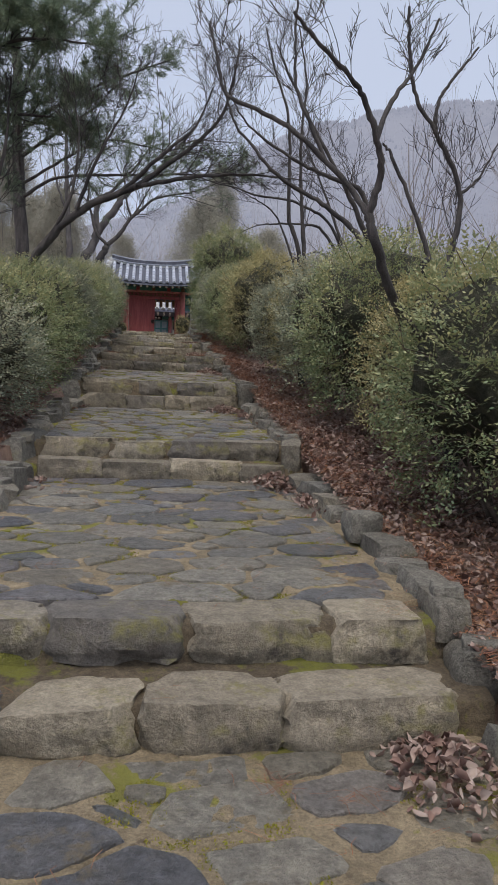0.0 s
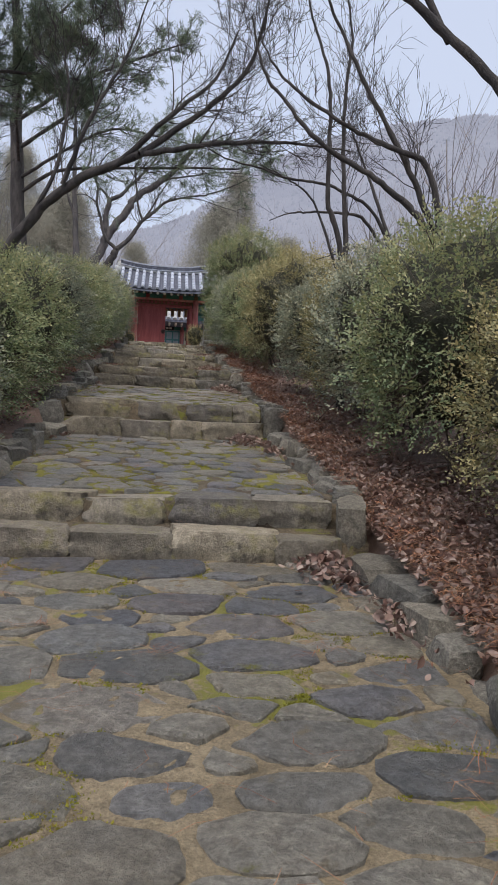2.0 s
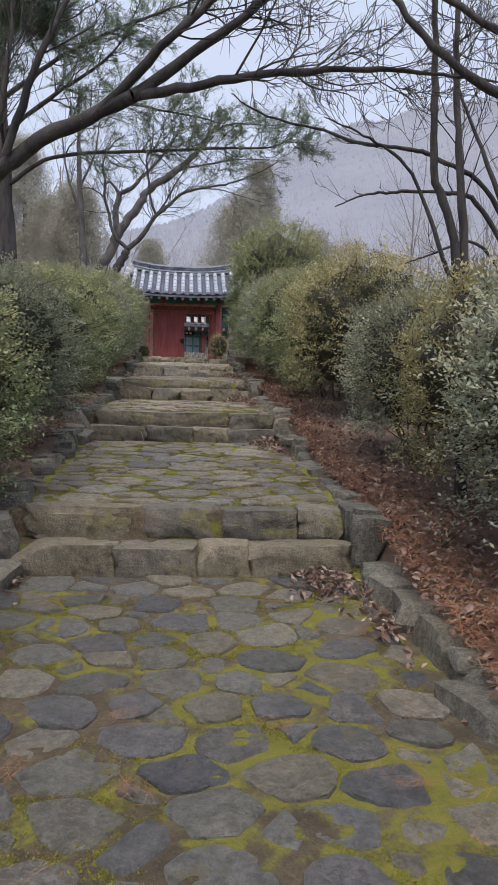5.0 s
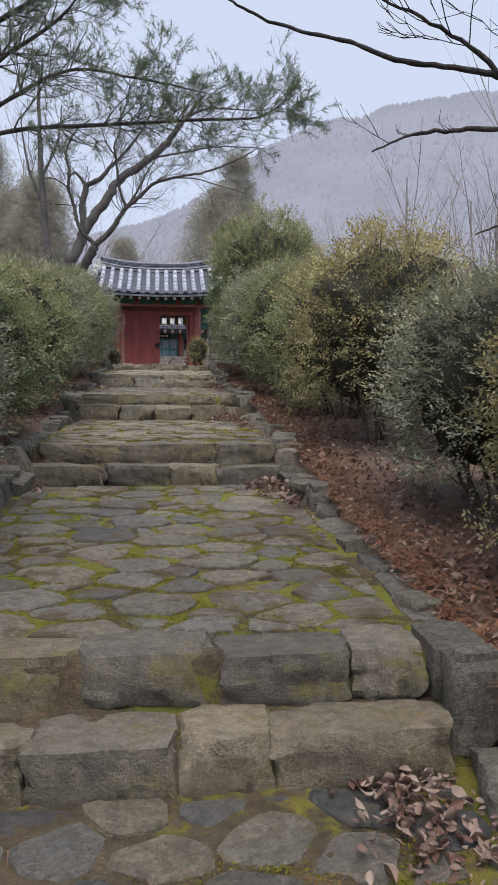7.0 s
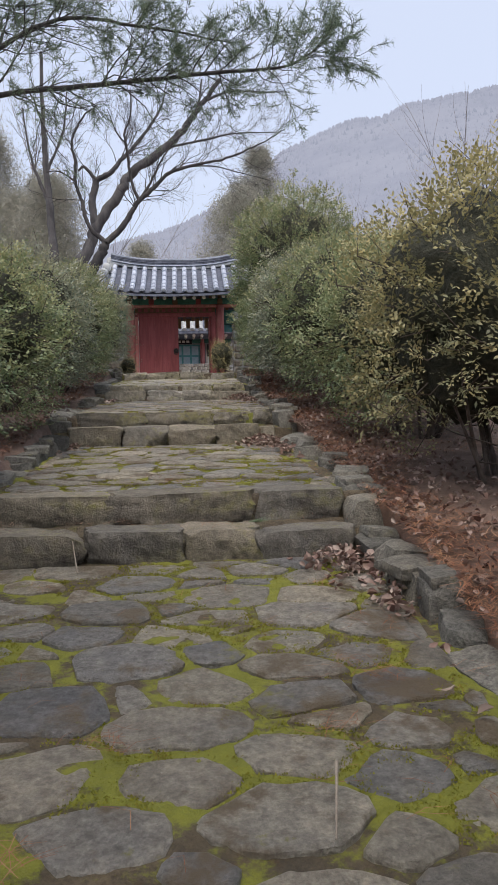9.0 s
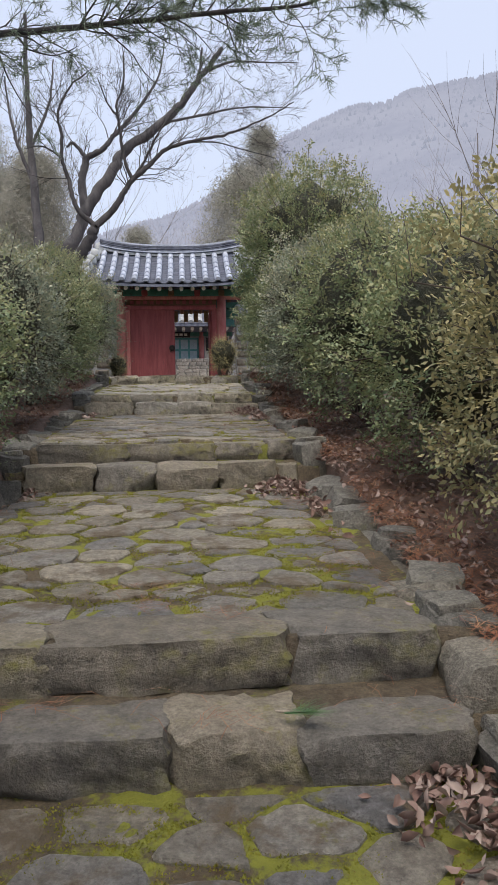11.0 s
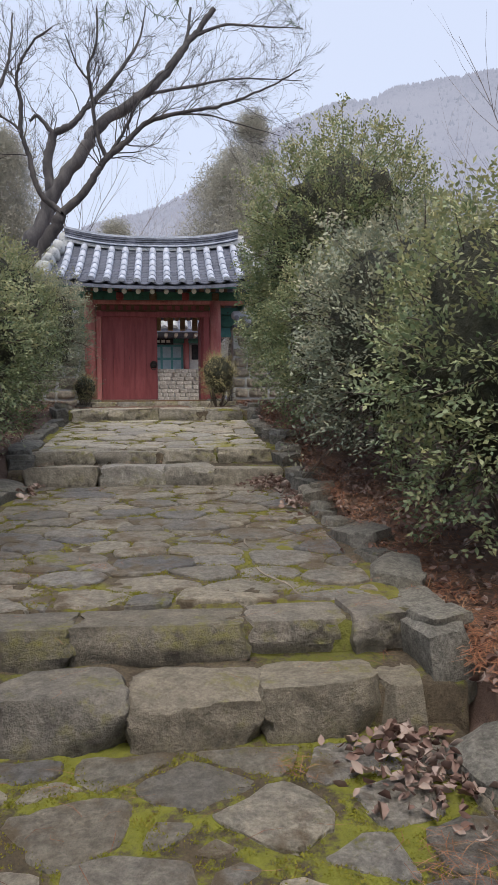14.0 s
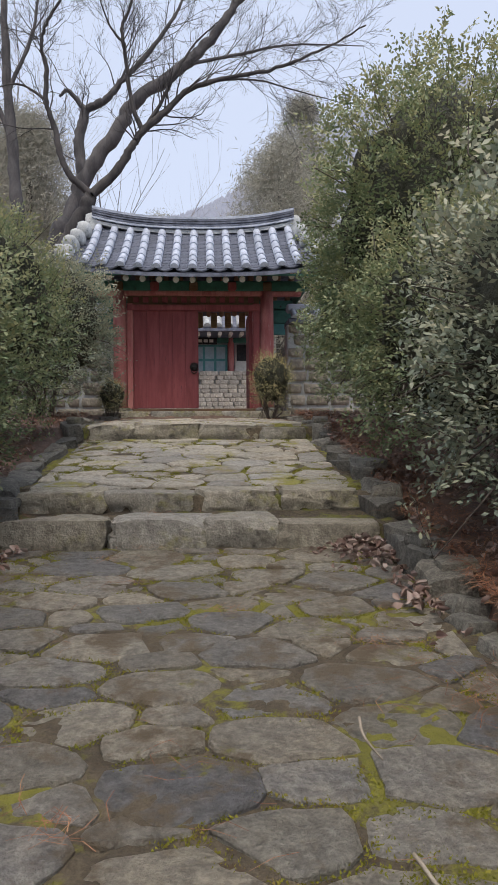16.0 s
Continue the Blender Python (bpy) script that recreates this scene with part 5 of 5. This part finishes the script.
tree("pine_tree", "tall pine with thick dull green foliage beside the steps", NEAR_PINE, M_BARK, 8, 1.0, 4, 2, 11, 0.12, needles=(0.9, 0.14, 1, 12))
tree("old_tree", "dark bare tree with crooked spreading limbs behind the gate", [
    ([(-3.25, 33.9, 6.09), (-2.92, 33.9, 8.21), (-2.55, 33.9, 9.03), (-2.25, 33.9, 9.62), (-2.09, 33.9, 9.95)], 0.19, 0.13),
    ([(-2.09, 33.9, 9.95), (-1.58, 33.9, 10.45), (-1.28, 33.9, 10.92), (-1.07, 33.9, 11.22), (-0.55, 33.9, 11.69), (-0.07, 33.9, 12.11), (0.77, 33.9, 12.35), (1.62, 33.9, 12.54), (2.47, 33.9, 12.9), (3.46, 33.9, 13.45)], 0.1, 0.015),
    ([(-2.09, 33.9, 9.95), (-2.47, 33.9, 10.27), (-2.67, 33.9, 10.63), (-2.8, 33.9, 11.22), (-2.96, 33.9, 11.76), (-2.97, 33.9, 12.47), (-3.05, 33.9, 12.83), (-2.99, 33.9, 13.24), (-2.68, 33.9, 13.78), (-2.26, 33.9, 14.14)], 0.075, 0.02),
    ([(-1.07, 33.9, 11.22), (-1.3, 33.9, 11.87), (-1.41, 33.9, 12.83), (-1.46, 33.9, 13.31), (-1.27, 33.9, 13.79), (-1.25, 33.9, 14.62)], 0.05, 0.02),
    ([(-1.07, 33.9, 11.22), (-0.73, 33.9, 11.75), (-0.42, 33.9, 12.35), (-0.05, 33.9, 12.95), (0.44, 33.9, 13.44)], 0.045, 0.012),
    ([(-2.98, 33.9, 11.82), (-3.47, 33.9, 12.11), (-3.94, 33.9, 12.05)], 0.03, 0.012),
    ([(-1.41, 33.9, 12.95), (-1.7, 33.9, 13.31), (-1.97, 33.9, 14.02)], 0.03, 0.01),
    ([(0.53, 33.9, 12.29), (1.25, 33.9, 12.29), (1.97, 33.9, 12.11), (2.93, 33.9, 11.87)], 0.025, 0.008)], M_BARK_PALE, 9, 1.5, 5, 2, 4.5, 0.06, thin=0.8)
tree("old_tree", "large bare grey tree with a forked pale trunk behind the gate", [
    ([(-4.08, 37.0, 6.3), (-3.45, 37.0, 9.67), (-3.02, 37.0, 10.52), (-2.64, 37.0, 11.51), (-1.92, 37.0, 12.5), (-1.55, 37.0, 13.15), (-0.4, 37.0, 14.01), (0.19, 37.0, 14.58), (0.7, 37.0, 15.23), (1.22, 37.0, 15.96), (1.67, 37.0, 16.54)], 0.24, 0.07),
    ([(-2.75, 37.0, 11.3), (-2.84, 37.0, 12.22), (-2.68, 37.0, 12.98)], 0.14, 0.11),
    ([(-2.68, 37.0, 12.98), (-3.09, 37.0, 13.43), (-3.3, 37.0, 13.29)], 0.07, 0.03),
    ([(-2.68, 37.0, 12.98), (-2.18, 37.0, 13.25), (-1.79, 37.0, 13.72), (-1.31, 37.0, 14.22), (-0.66, 37.0, 15.08), (-0.36, 37.0, 15.66), (-0.2, 37.0, 16.52)], 0.1, 0.015),
    ([(0.7, 37.0, 15.16), (0.93, 37.0, 15.81), (1.02, 37.0, 16.53)], 0.05, 0.03),
    ([(-0.54, 37.0, 14.05), (0.9, 37.0, 14.37), (2.34, 37.0, 14.66), (4.09, 37.0, 14.67)], 0.05, 0.012),
    ([(1.22, 37.0, 15.81), (1.95, 37.0, 16.11), (2.96, 37.0, 16.11), (4.12, 37.0, 16.12)], 0.05, 0.012)], M_BARK_GREY, 19, 1.7, 5, 2, 4.0, 0.06, thin=0.8)
tree("slim_tree", "slim grey tree trunk behind the hedge", [
    ([(-3.73, 35.2, 6.18), (-3.83, 35.2, 9.37), (-3.94, 35.2, 10.9), (-4.06, 35.2, 12.82), (-4.12, 35.2, 14.62), (-4.14, 35.2, 16.42)], 0.17, 0.05),
    ([(-3.99, 35.2, 11.54), (-4.53, 35.2, 13.08), (-4.74, 35.2, 14.62)], 0.06, 0.02),
    ([(-4.04, 35.2, 12.57), (-3.51, 35.2, 13.85), (-3.35, 35.2, 15.14)], 0.05, 0.02)], M_BARK_GREY, 10, 1.2, 4, 2, 3, 0.2)


def far_woods():
    """Bare woods beyond the gate and the hedges, and up the foot of the hill, with haze in their colours."""
    rng = np.random.default_rng(21)
    kinds = []
    for k in range(6):
        lines = []
        grow(lines, rng, (0, 0, 0), (0, 0, 1), rng.uniform(6, 10), 0.075, 2, 6, 0.08, 0.2, 0.65)
        kinds.append(tubes([(p, r * 1.1) for p, r, d in lines], 3))

    def plant(name, places, material, label):
        V, F, o = [], [], 0
        for x, y, z, size in places:
            v, f = kinds[rng.integers(6)]
            t = rng.uniform(0, 6.28)
            rot = np.array([[math.cos(t), -math.sin(t), 0], [math.sin(t), math.cos(t), 0], [0, 0, 1]])
            V.append(v * size @ rot.T + np.array([x, y, z]))
            F.append(f + o)
            o += len(v)
        tagged(link_mesh(name, mesh_np(name, np.concatenate(V), np.concatenate(F)), material), label, "woods", kind="stuff")

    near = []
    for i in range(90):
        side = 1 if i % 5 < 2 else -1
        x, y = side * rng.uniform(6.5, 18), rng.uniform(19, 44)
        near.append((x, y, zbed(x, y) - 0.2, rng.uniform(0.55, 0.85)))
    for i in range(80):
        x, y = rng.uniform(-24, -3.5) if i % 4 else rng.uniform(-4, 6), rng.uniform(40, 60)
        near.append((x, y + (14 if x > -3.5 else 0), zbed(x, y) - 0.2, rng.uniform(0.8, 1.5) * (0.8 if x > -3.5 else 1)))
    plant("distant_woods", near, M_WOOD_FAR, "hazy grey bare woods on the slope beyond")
    far = []
    for i in range(300):
        a, r = rng.uniform(-0.3, 0.05) if i % 3 == 0 else rng.uniform(-0.3, 0.6), rng.uniform(62, 112)
        far.append((r * math.sin(a), 8 + r * math.cos(a), hill_z(a, r) - 0.5, rng.uniform(0.8, 1.5)))
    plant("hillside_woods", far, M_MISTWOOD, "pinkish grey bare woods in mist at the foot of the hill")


far_woods()


def conifer(x, y, h, r, seed, label):
    """A shaggy evergreen with tiers of drooping boughs."""
    rng = np.random.default_rng(seed)
    base = empty("conifer", (x, y, zbed(x, y)))
    tagged(base, label, "tree")
    v, f = tubes([(np.array([(0, 0, -0.2), (0.1, 0, h * 0.5), (0, 0, h)]), [0.25, 0.15, 0.03])], 8)
    link_mesh("trunk", mesh_np("trunk", v, f, True), M_BARK_PALE, base)
    P = []
    for i in range(330):
        q = rng.uniform(0.08, 1) ** 0.8
        a = rng.uniform(0, 6.28)
        L = r * (1 - q) ** 0.55 * rng.uniform(0.6, 1.15) + 0.2
        s = np.linspace(0.4, 1, 12)[:, None]
        bough = np.array([0, 0, h * q]) + s * L * np.array([math.cos(a), math.sin(a), 0]) + np.array([0, 0, 1]) * (0.35 * s - 0.55 * s * s) * L
        P.append(np.repeat(bough, 12, 0) + rng.normal(0, 0.27, (144, 3)))
    P = np.concatenate(P)
    k = len(P)
    d = rng.normal(size=(k, 3)) + np.array([0, 0, -0.3])
    d /= np.linalg.norm(d, axis=1)[:, None]
    s = np.cross(d, rng.normal(size=(k, 3)))
    s /= np.linalg.norm(s, axis=1)[:, None]
    V = np.stack([P - s * 0.013, P + s * 0.013, P + d * rng.uniform(0.12, 0.34, (k, 1))], 1).reshape(-1, 3)
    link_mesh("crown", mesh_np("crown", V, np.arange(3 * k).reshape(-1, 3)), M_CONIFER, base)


# leaf tones paled and greyed to paint the haze in
M_CONIFER = leafy("hazed_evergreen", [(0.29, 0.29, 0.255), (0.39, 0.38, 0.32), (0.5, 0.485, 0.41)], 0.8, 0.3, 0.1)
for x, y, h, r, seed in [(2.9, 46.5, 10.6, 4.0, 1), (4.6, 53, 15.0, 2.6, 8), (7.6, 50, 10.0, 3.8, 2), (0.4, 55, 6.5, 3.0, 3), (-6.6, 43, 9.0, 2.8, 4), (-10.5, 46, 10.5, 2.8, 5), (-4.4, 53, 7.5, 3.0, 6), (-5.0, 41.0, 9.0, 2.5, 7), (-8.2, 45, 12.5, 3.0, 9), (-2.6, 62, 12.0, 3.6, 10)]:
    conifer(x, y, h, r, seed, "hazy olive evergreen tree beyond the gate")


# ---- fallen leaves, pine straw and sticks ----
def leaf_stuff(name, spots, seed, label, big=1.0):
    """Curled dry leaves, each a folded blade, at the given places and heights."""
    rng = np.random.default_rng(seed)
    P = np.array(spots, float)
    k = len(P)
    a = rng.uniform(0, 6.28, k)
    d = np.stack([np.cos(a), np.sin(a), rng.normal(0, 0.55, k)], 1)
    d /= np.linalg.norm(d, axis=1)[:, None]
    up = np.stack([rng.normal(0, 0.8, k), rng.normal(0, 0.8, k), np.ones(k)], 1)
    s = np.cross(d, up)
    s /= np.linalg.norm(s, axis=1)[:, None]
    n = np.cross(s, d)
    L = big * rng.uniform(0.032, 0.075, (k, 1)) * rng.uniform(0.7, 1, (k, 1))
    W = L * rng.uniform(0.2, 0.32, (k, 1))
    C = L * rng.uniform(-0.15, 0.55, (k, 1))
    T = L * rng.uniform(-0.05, 0.25, (k, 1))
    V = np.stack([P - d * L / 2 + n * T, P - d * L * 0.12 + s * W + n * C, P + d * L * 0.22 + s * W * 0.8 + n * C, P + d * L / 2 + n * T, P + d * L * 0.22 - s * W * 0.8 + n * C, P - d * L * 0.12 - s * W + n * C, P - d * L * 0.1, P + d * L * 0.2], 1).reshape(-1, 3)
    o = (np.arange(k) * 8)[:, None]
    F = np.concatenate([o + np.array(q) for q in ((0, 1, 6, 6), (1, 2, 7, 6), (2, 3, 7, 7), (0, 6, 5, 5), (6, 7, 4, 5), (7, 3, 4, 4))])
    F = np.concatenate([np.stack([F[:, 0], F[:, 1], F[:, 2]], 1), np.stack([F[:, 0], F[:, 2], F[:, 3]], 1)])
    F = F[F[:, 1] != F[:, 2]]
    F = F[F[:, 2] != F[:, 0]]
    tagged(link_mesh(name, mesh_np(name, V, F), M_LEAF), label, "leaves", kind="stuff")


def straw_stuff(name, spots, seed, label, wide=1.0):
    rng = np.random.default_rng(seed)
    P = np.array(spots, float)
    k = len(P)
    a = rng.uniform(0, 6.28, k)
    d = np.stack([np.cos(a), np.sin(a), rng.normal(0, 0.12, k)], 1)
    s = np.stack([-np.sin(a), np.cos(a), np.zeros(k)], 1)
    L = rng.uniform(0.07, 0.17, (k, 1))
    bend = s * rng.normal(0, 0.02, (k, 1))
    s = s * wide
    V = np.stack([P - d * L / 2 - s * 0.0009, P - d * L / 2 + s * 0.0009, P + bend + s * 0.0012 + np.array([0, 0, 0.006]), P + bend - s * 0.0012 + np.array([0, 0, 0.006]), P + d * L / 2 + s * 0.0006, P + d * L / 2 - s * 0.0006], 1).reshape(-1, 3)
    o = (np.arange(k) * 6)[:, None]
    F = np.concatenate([o + np.array(q) for q in ((0, 1, 2, 3), (3, 2, 4, 5))])
    tagged(link_mesh(name, mesh_np(name, V, F), M_NEEDLE), label, "pine straw", kind="stuff")


def scatter():
    rng = np.random.default_rng(77)
    bed, straw = [], []
    for side, n, ns in ((1, 8500, 26000), (-1, 3500, 10000)):
        for i in range(n):
            x, y = side * (1.42 + rng.exponential(0.55)), rng.uniform(1.5, 29.5)
            if noise.noise((x * 0.8, y * 0.8, 5)) < -0.55 or abs(x) > 4.5:
                continue
            if y < 13 or rng.random() < 0.5:
                bed.append((x, y, zbed(x, y) + rng.uniform(0.005, 0.05)))
        for i in range(9000 if side > 0 else 2500):
            x, y = side * rng.uniform(1.36, 2.7), rng.uniform(1.5, 9.0)
            bed.append((x, y, zbed(x, y) + rng.uniform(0.01, 0.06)))
        for i in range(3000 if side > 0 else 900):
            x, y = side * rng.uniform(1.36, 2.3), rng.uniform(9.0, 29.0)
            bed.append((x, y, zbed(x, y) + rng.uniform(0.01, 0.06)))
        for i in range(ns):
            x, y = side * (1.4 + rng.exponential(0.45)), rng.uniform(1.5, 29.5)
            if noise.noise((x * 0.7, y * 0.5, 11)) < -0.4 or abs(x) > 3.2:
                continue
            straw.append((x, y, zbed(x, y) + rng.uniform(0.02, 0.07)))
    leaf_stuff("fallen_leaves", bed, 1, "dry brown fallen leaves under the hedge bushes")
    straw_stuff("pine_straw", straw, 2, "rusty fallen pine needles under the hedge bushes", 2.2)
    # drifts in the corners below the steps, and single leaves and needles on the paving
    pile = []
    for ry, rb, rt in RISERS[0:12:2]:
        n = rng.integers(210, 300)
        cx, cy = rng.uniform(0.98, 1.1), ry - 0.2
        for i in range(n):
            dx, dy = rng.normal(0, 0.1), rng.normal(0, 0.17)
            x, y = min(cx + dx, 1.24), min(cy + dy - 0.5 * (dx - 0.1) ** 2, ry - 0.03)
            pile.append((x, y, zpath(y) + 0.02 + 0.10 * rng.random() * math.exp(-(dx * dx + dy * dy) / 0.05)))
        for i in range(n // 2):
            y = ry - 0.95 - 0.1 * (n % 5) + rng.normal(0, 0.14) if i % 2 else ry - 0.3 - rng.exponential(0.5)
            pile.append((min(1.17 + rng.normal(0, 0.05), 1.28), y, zpath(y) + 0.02 + rng.uniform(0, 0.045)))
        for i in range(25):
            y = ry - 0.1 - rng.exponential(0.2)
            pile.append((-1.02 + rng.normal(0, 0.06), y, zpath(y) + 0.02 + rng.uniform(0, 0.03)))
    leaf_stuff("leaf_drift", pile, 3, "small drifts of curled brown leaves below the steps", 1.12)
    loose = []
    for i in range(5200):
        y = rng.uniform(0.5, 29.5)
        x = rng.choice([rng.uniform(-1.0, 1.1), 1.1 + rng.normal(0, 0.1), -1.0 + rng.normal(0, 0.08)])
        if noise.noise((x * 1.6, y * 1.6, 3)) > 0.02:
            loose.append((x, y, zpath(y) + 0.022))
    for i in range(55):
        x, y = rng.uniform(-1.0, 1.15), rng.uniform(2.0, 24.0)
        for q in range(16):
            loose.append((x + rng.normal(0, 0.05), y + rng.normal(0, 0.05), zpath(y) + 0.024 + 0.001 * q))
    straw_stuff("loose_pine_straw", loose, 4, "loose pine needles on the mossy paving")


scatter()


M_STICK = surface("dry_stick", (0.24, 0.2, 0.16), (0.36, 0.31, 0.25), 0.9, 8.0, 0.5, 60)


def stick(points, r, label):
    pts = smooth_line(points, 5)
    base = np.array(points[0])
    v, f = tubes([(pts - base, np.linspace(r, r * 0.5, len(pts)))], 6)
    ob = link_mesh("stick", mesh_np("stick", v, f, True), M_STICK)
    ob.location = base
    tagged(ob, label, "stick")


def on_path(x, y, up=0.045):
    return (x, y, zpath(y) + up)


stick([on_path(0.60, 13.25), on_path(0.57, 13.1), on_path(0.53, 12.91)], 0.006, "thin dry stick lying on the mossy paving")
stick([on_path(0.63, 21.17), on_path(0.62, 21.05), on_path(0.645, 20.92)], 0.006, "short dry twig lying on the mossy paving")
stick([on_path(0.62, 20.52), on_path(0.655, 20.37), on_path(0.74, 20.2), on_path(0.756, 20.08), on_path(0.79, 20.01), on_path(0.853, 20.0)], 0.0055, "crooked pale dry stick lying on the flagstones")
stick([on_path(-0.44, 15.42, 0.02), on_path(-0.47, 15.52, 0.1), on_path(-0.49, 15.59, 0.16)], 0.005, "pale dry stick leaning on the step")


def pine_sprig(x, y, z):
    """A fresh tuft of long green needles dropped on the step."""
    rng = np.random.default_rng(64)
    base = empty("pine_sprig", (x, y, z))
    tagged(base, "fresh green pine sprig lying on the stone step", "pine sprig")
    v, f = tubes([(np.array([(-0.09, 0.03, 0.012), (-0.04, 0.01, 0.014), (0.02, 0.0, 0.012)]), [0.005, 0.0045, 0.003])], 6)
    link_mesh("twig", mesh_np("twig", v, f, True), M_STICK, base)
    k = 90
    a = rng.normal(-0.25, 0.5, k)
    d = np.stack([np.cos(a), np.sin(a), rng.uniform(-0.02, 0.25, k)], 1)
    s = np.stack([-np.sin(a), np.cos(a), np.zeros(k)], 1) * 0.0014
    o = np.stack([rng.uniform(-0.07, 0.02, k), rng.normal(0, 0.006, k), np.full(k, 0.013)], 1)
    V = np.stack([o - s, o + s, o + d * rng.uniform(0.08, 0.16, (k, 1))], 1).reshape(-1, 3)
    link_mesh("needles", mesh_np("needles", V, np.arange(3 * k).reshape(-1, 3)), M_SPRIG, base, "bright green needles")


M_SPRIG = leafy("fresh_needles", [(0.05, 0.12, 0.05), (0.1, 0.2, 0.08), (0.2, 0.3, 0.13)], 0.5, 0.2, 0.4)
pine_sprig(0.62, 15.7, 3.085)

boulder = link_mesh("boulder", rock_mesh("boulder", 0.23, 0.25, 0.2, 4.4, 0.2, 8, 0.6, 0.3, 6), M_EDGE)
boulder.location = (1.34, 5.15, zbed(1.34, 5.15) - 0.03)
tagged(boulder, "rounded grey boulder beside the paved landing", "boulder")


# ---- stairway pieces ----
for k, (y0, y1, z0, z1) in enumerate(LANDINGS):
    for side in (-1, 1):
        build_edging(side, k, y0, y1, z0, z1)
for k, (ry, rb, rt) in enumerate(RISERS):
    build_riser(k, ry, rb, rt)
for k, (y0, y1, z0, z1) in enumerate(LANDINGS):
    build_landing(k, y0, y1, z0, z1, (0.06, 0.055, 0.05, 0.055, 0.06, 0.034, 0.028, 0.028)[k])
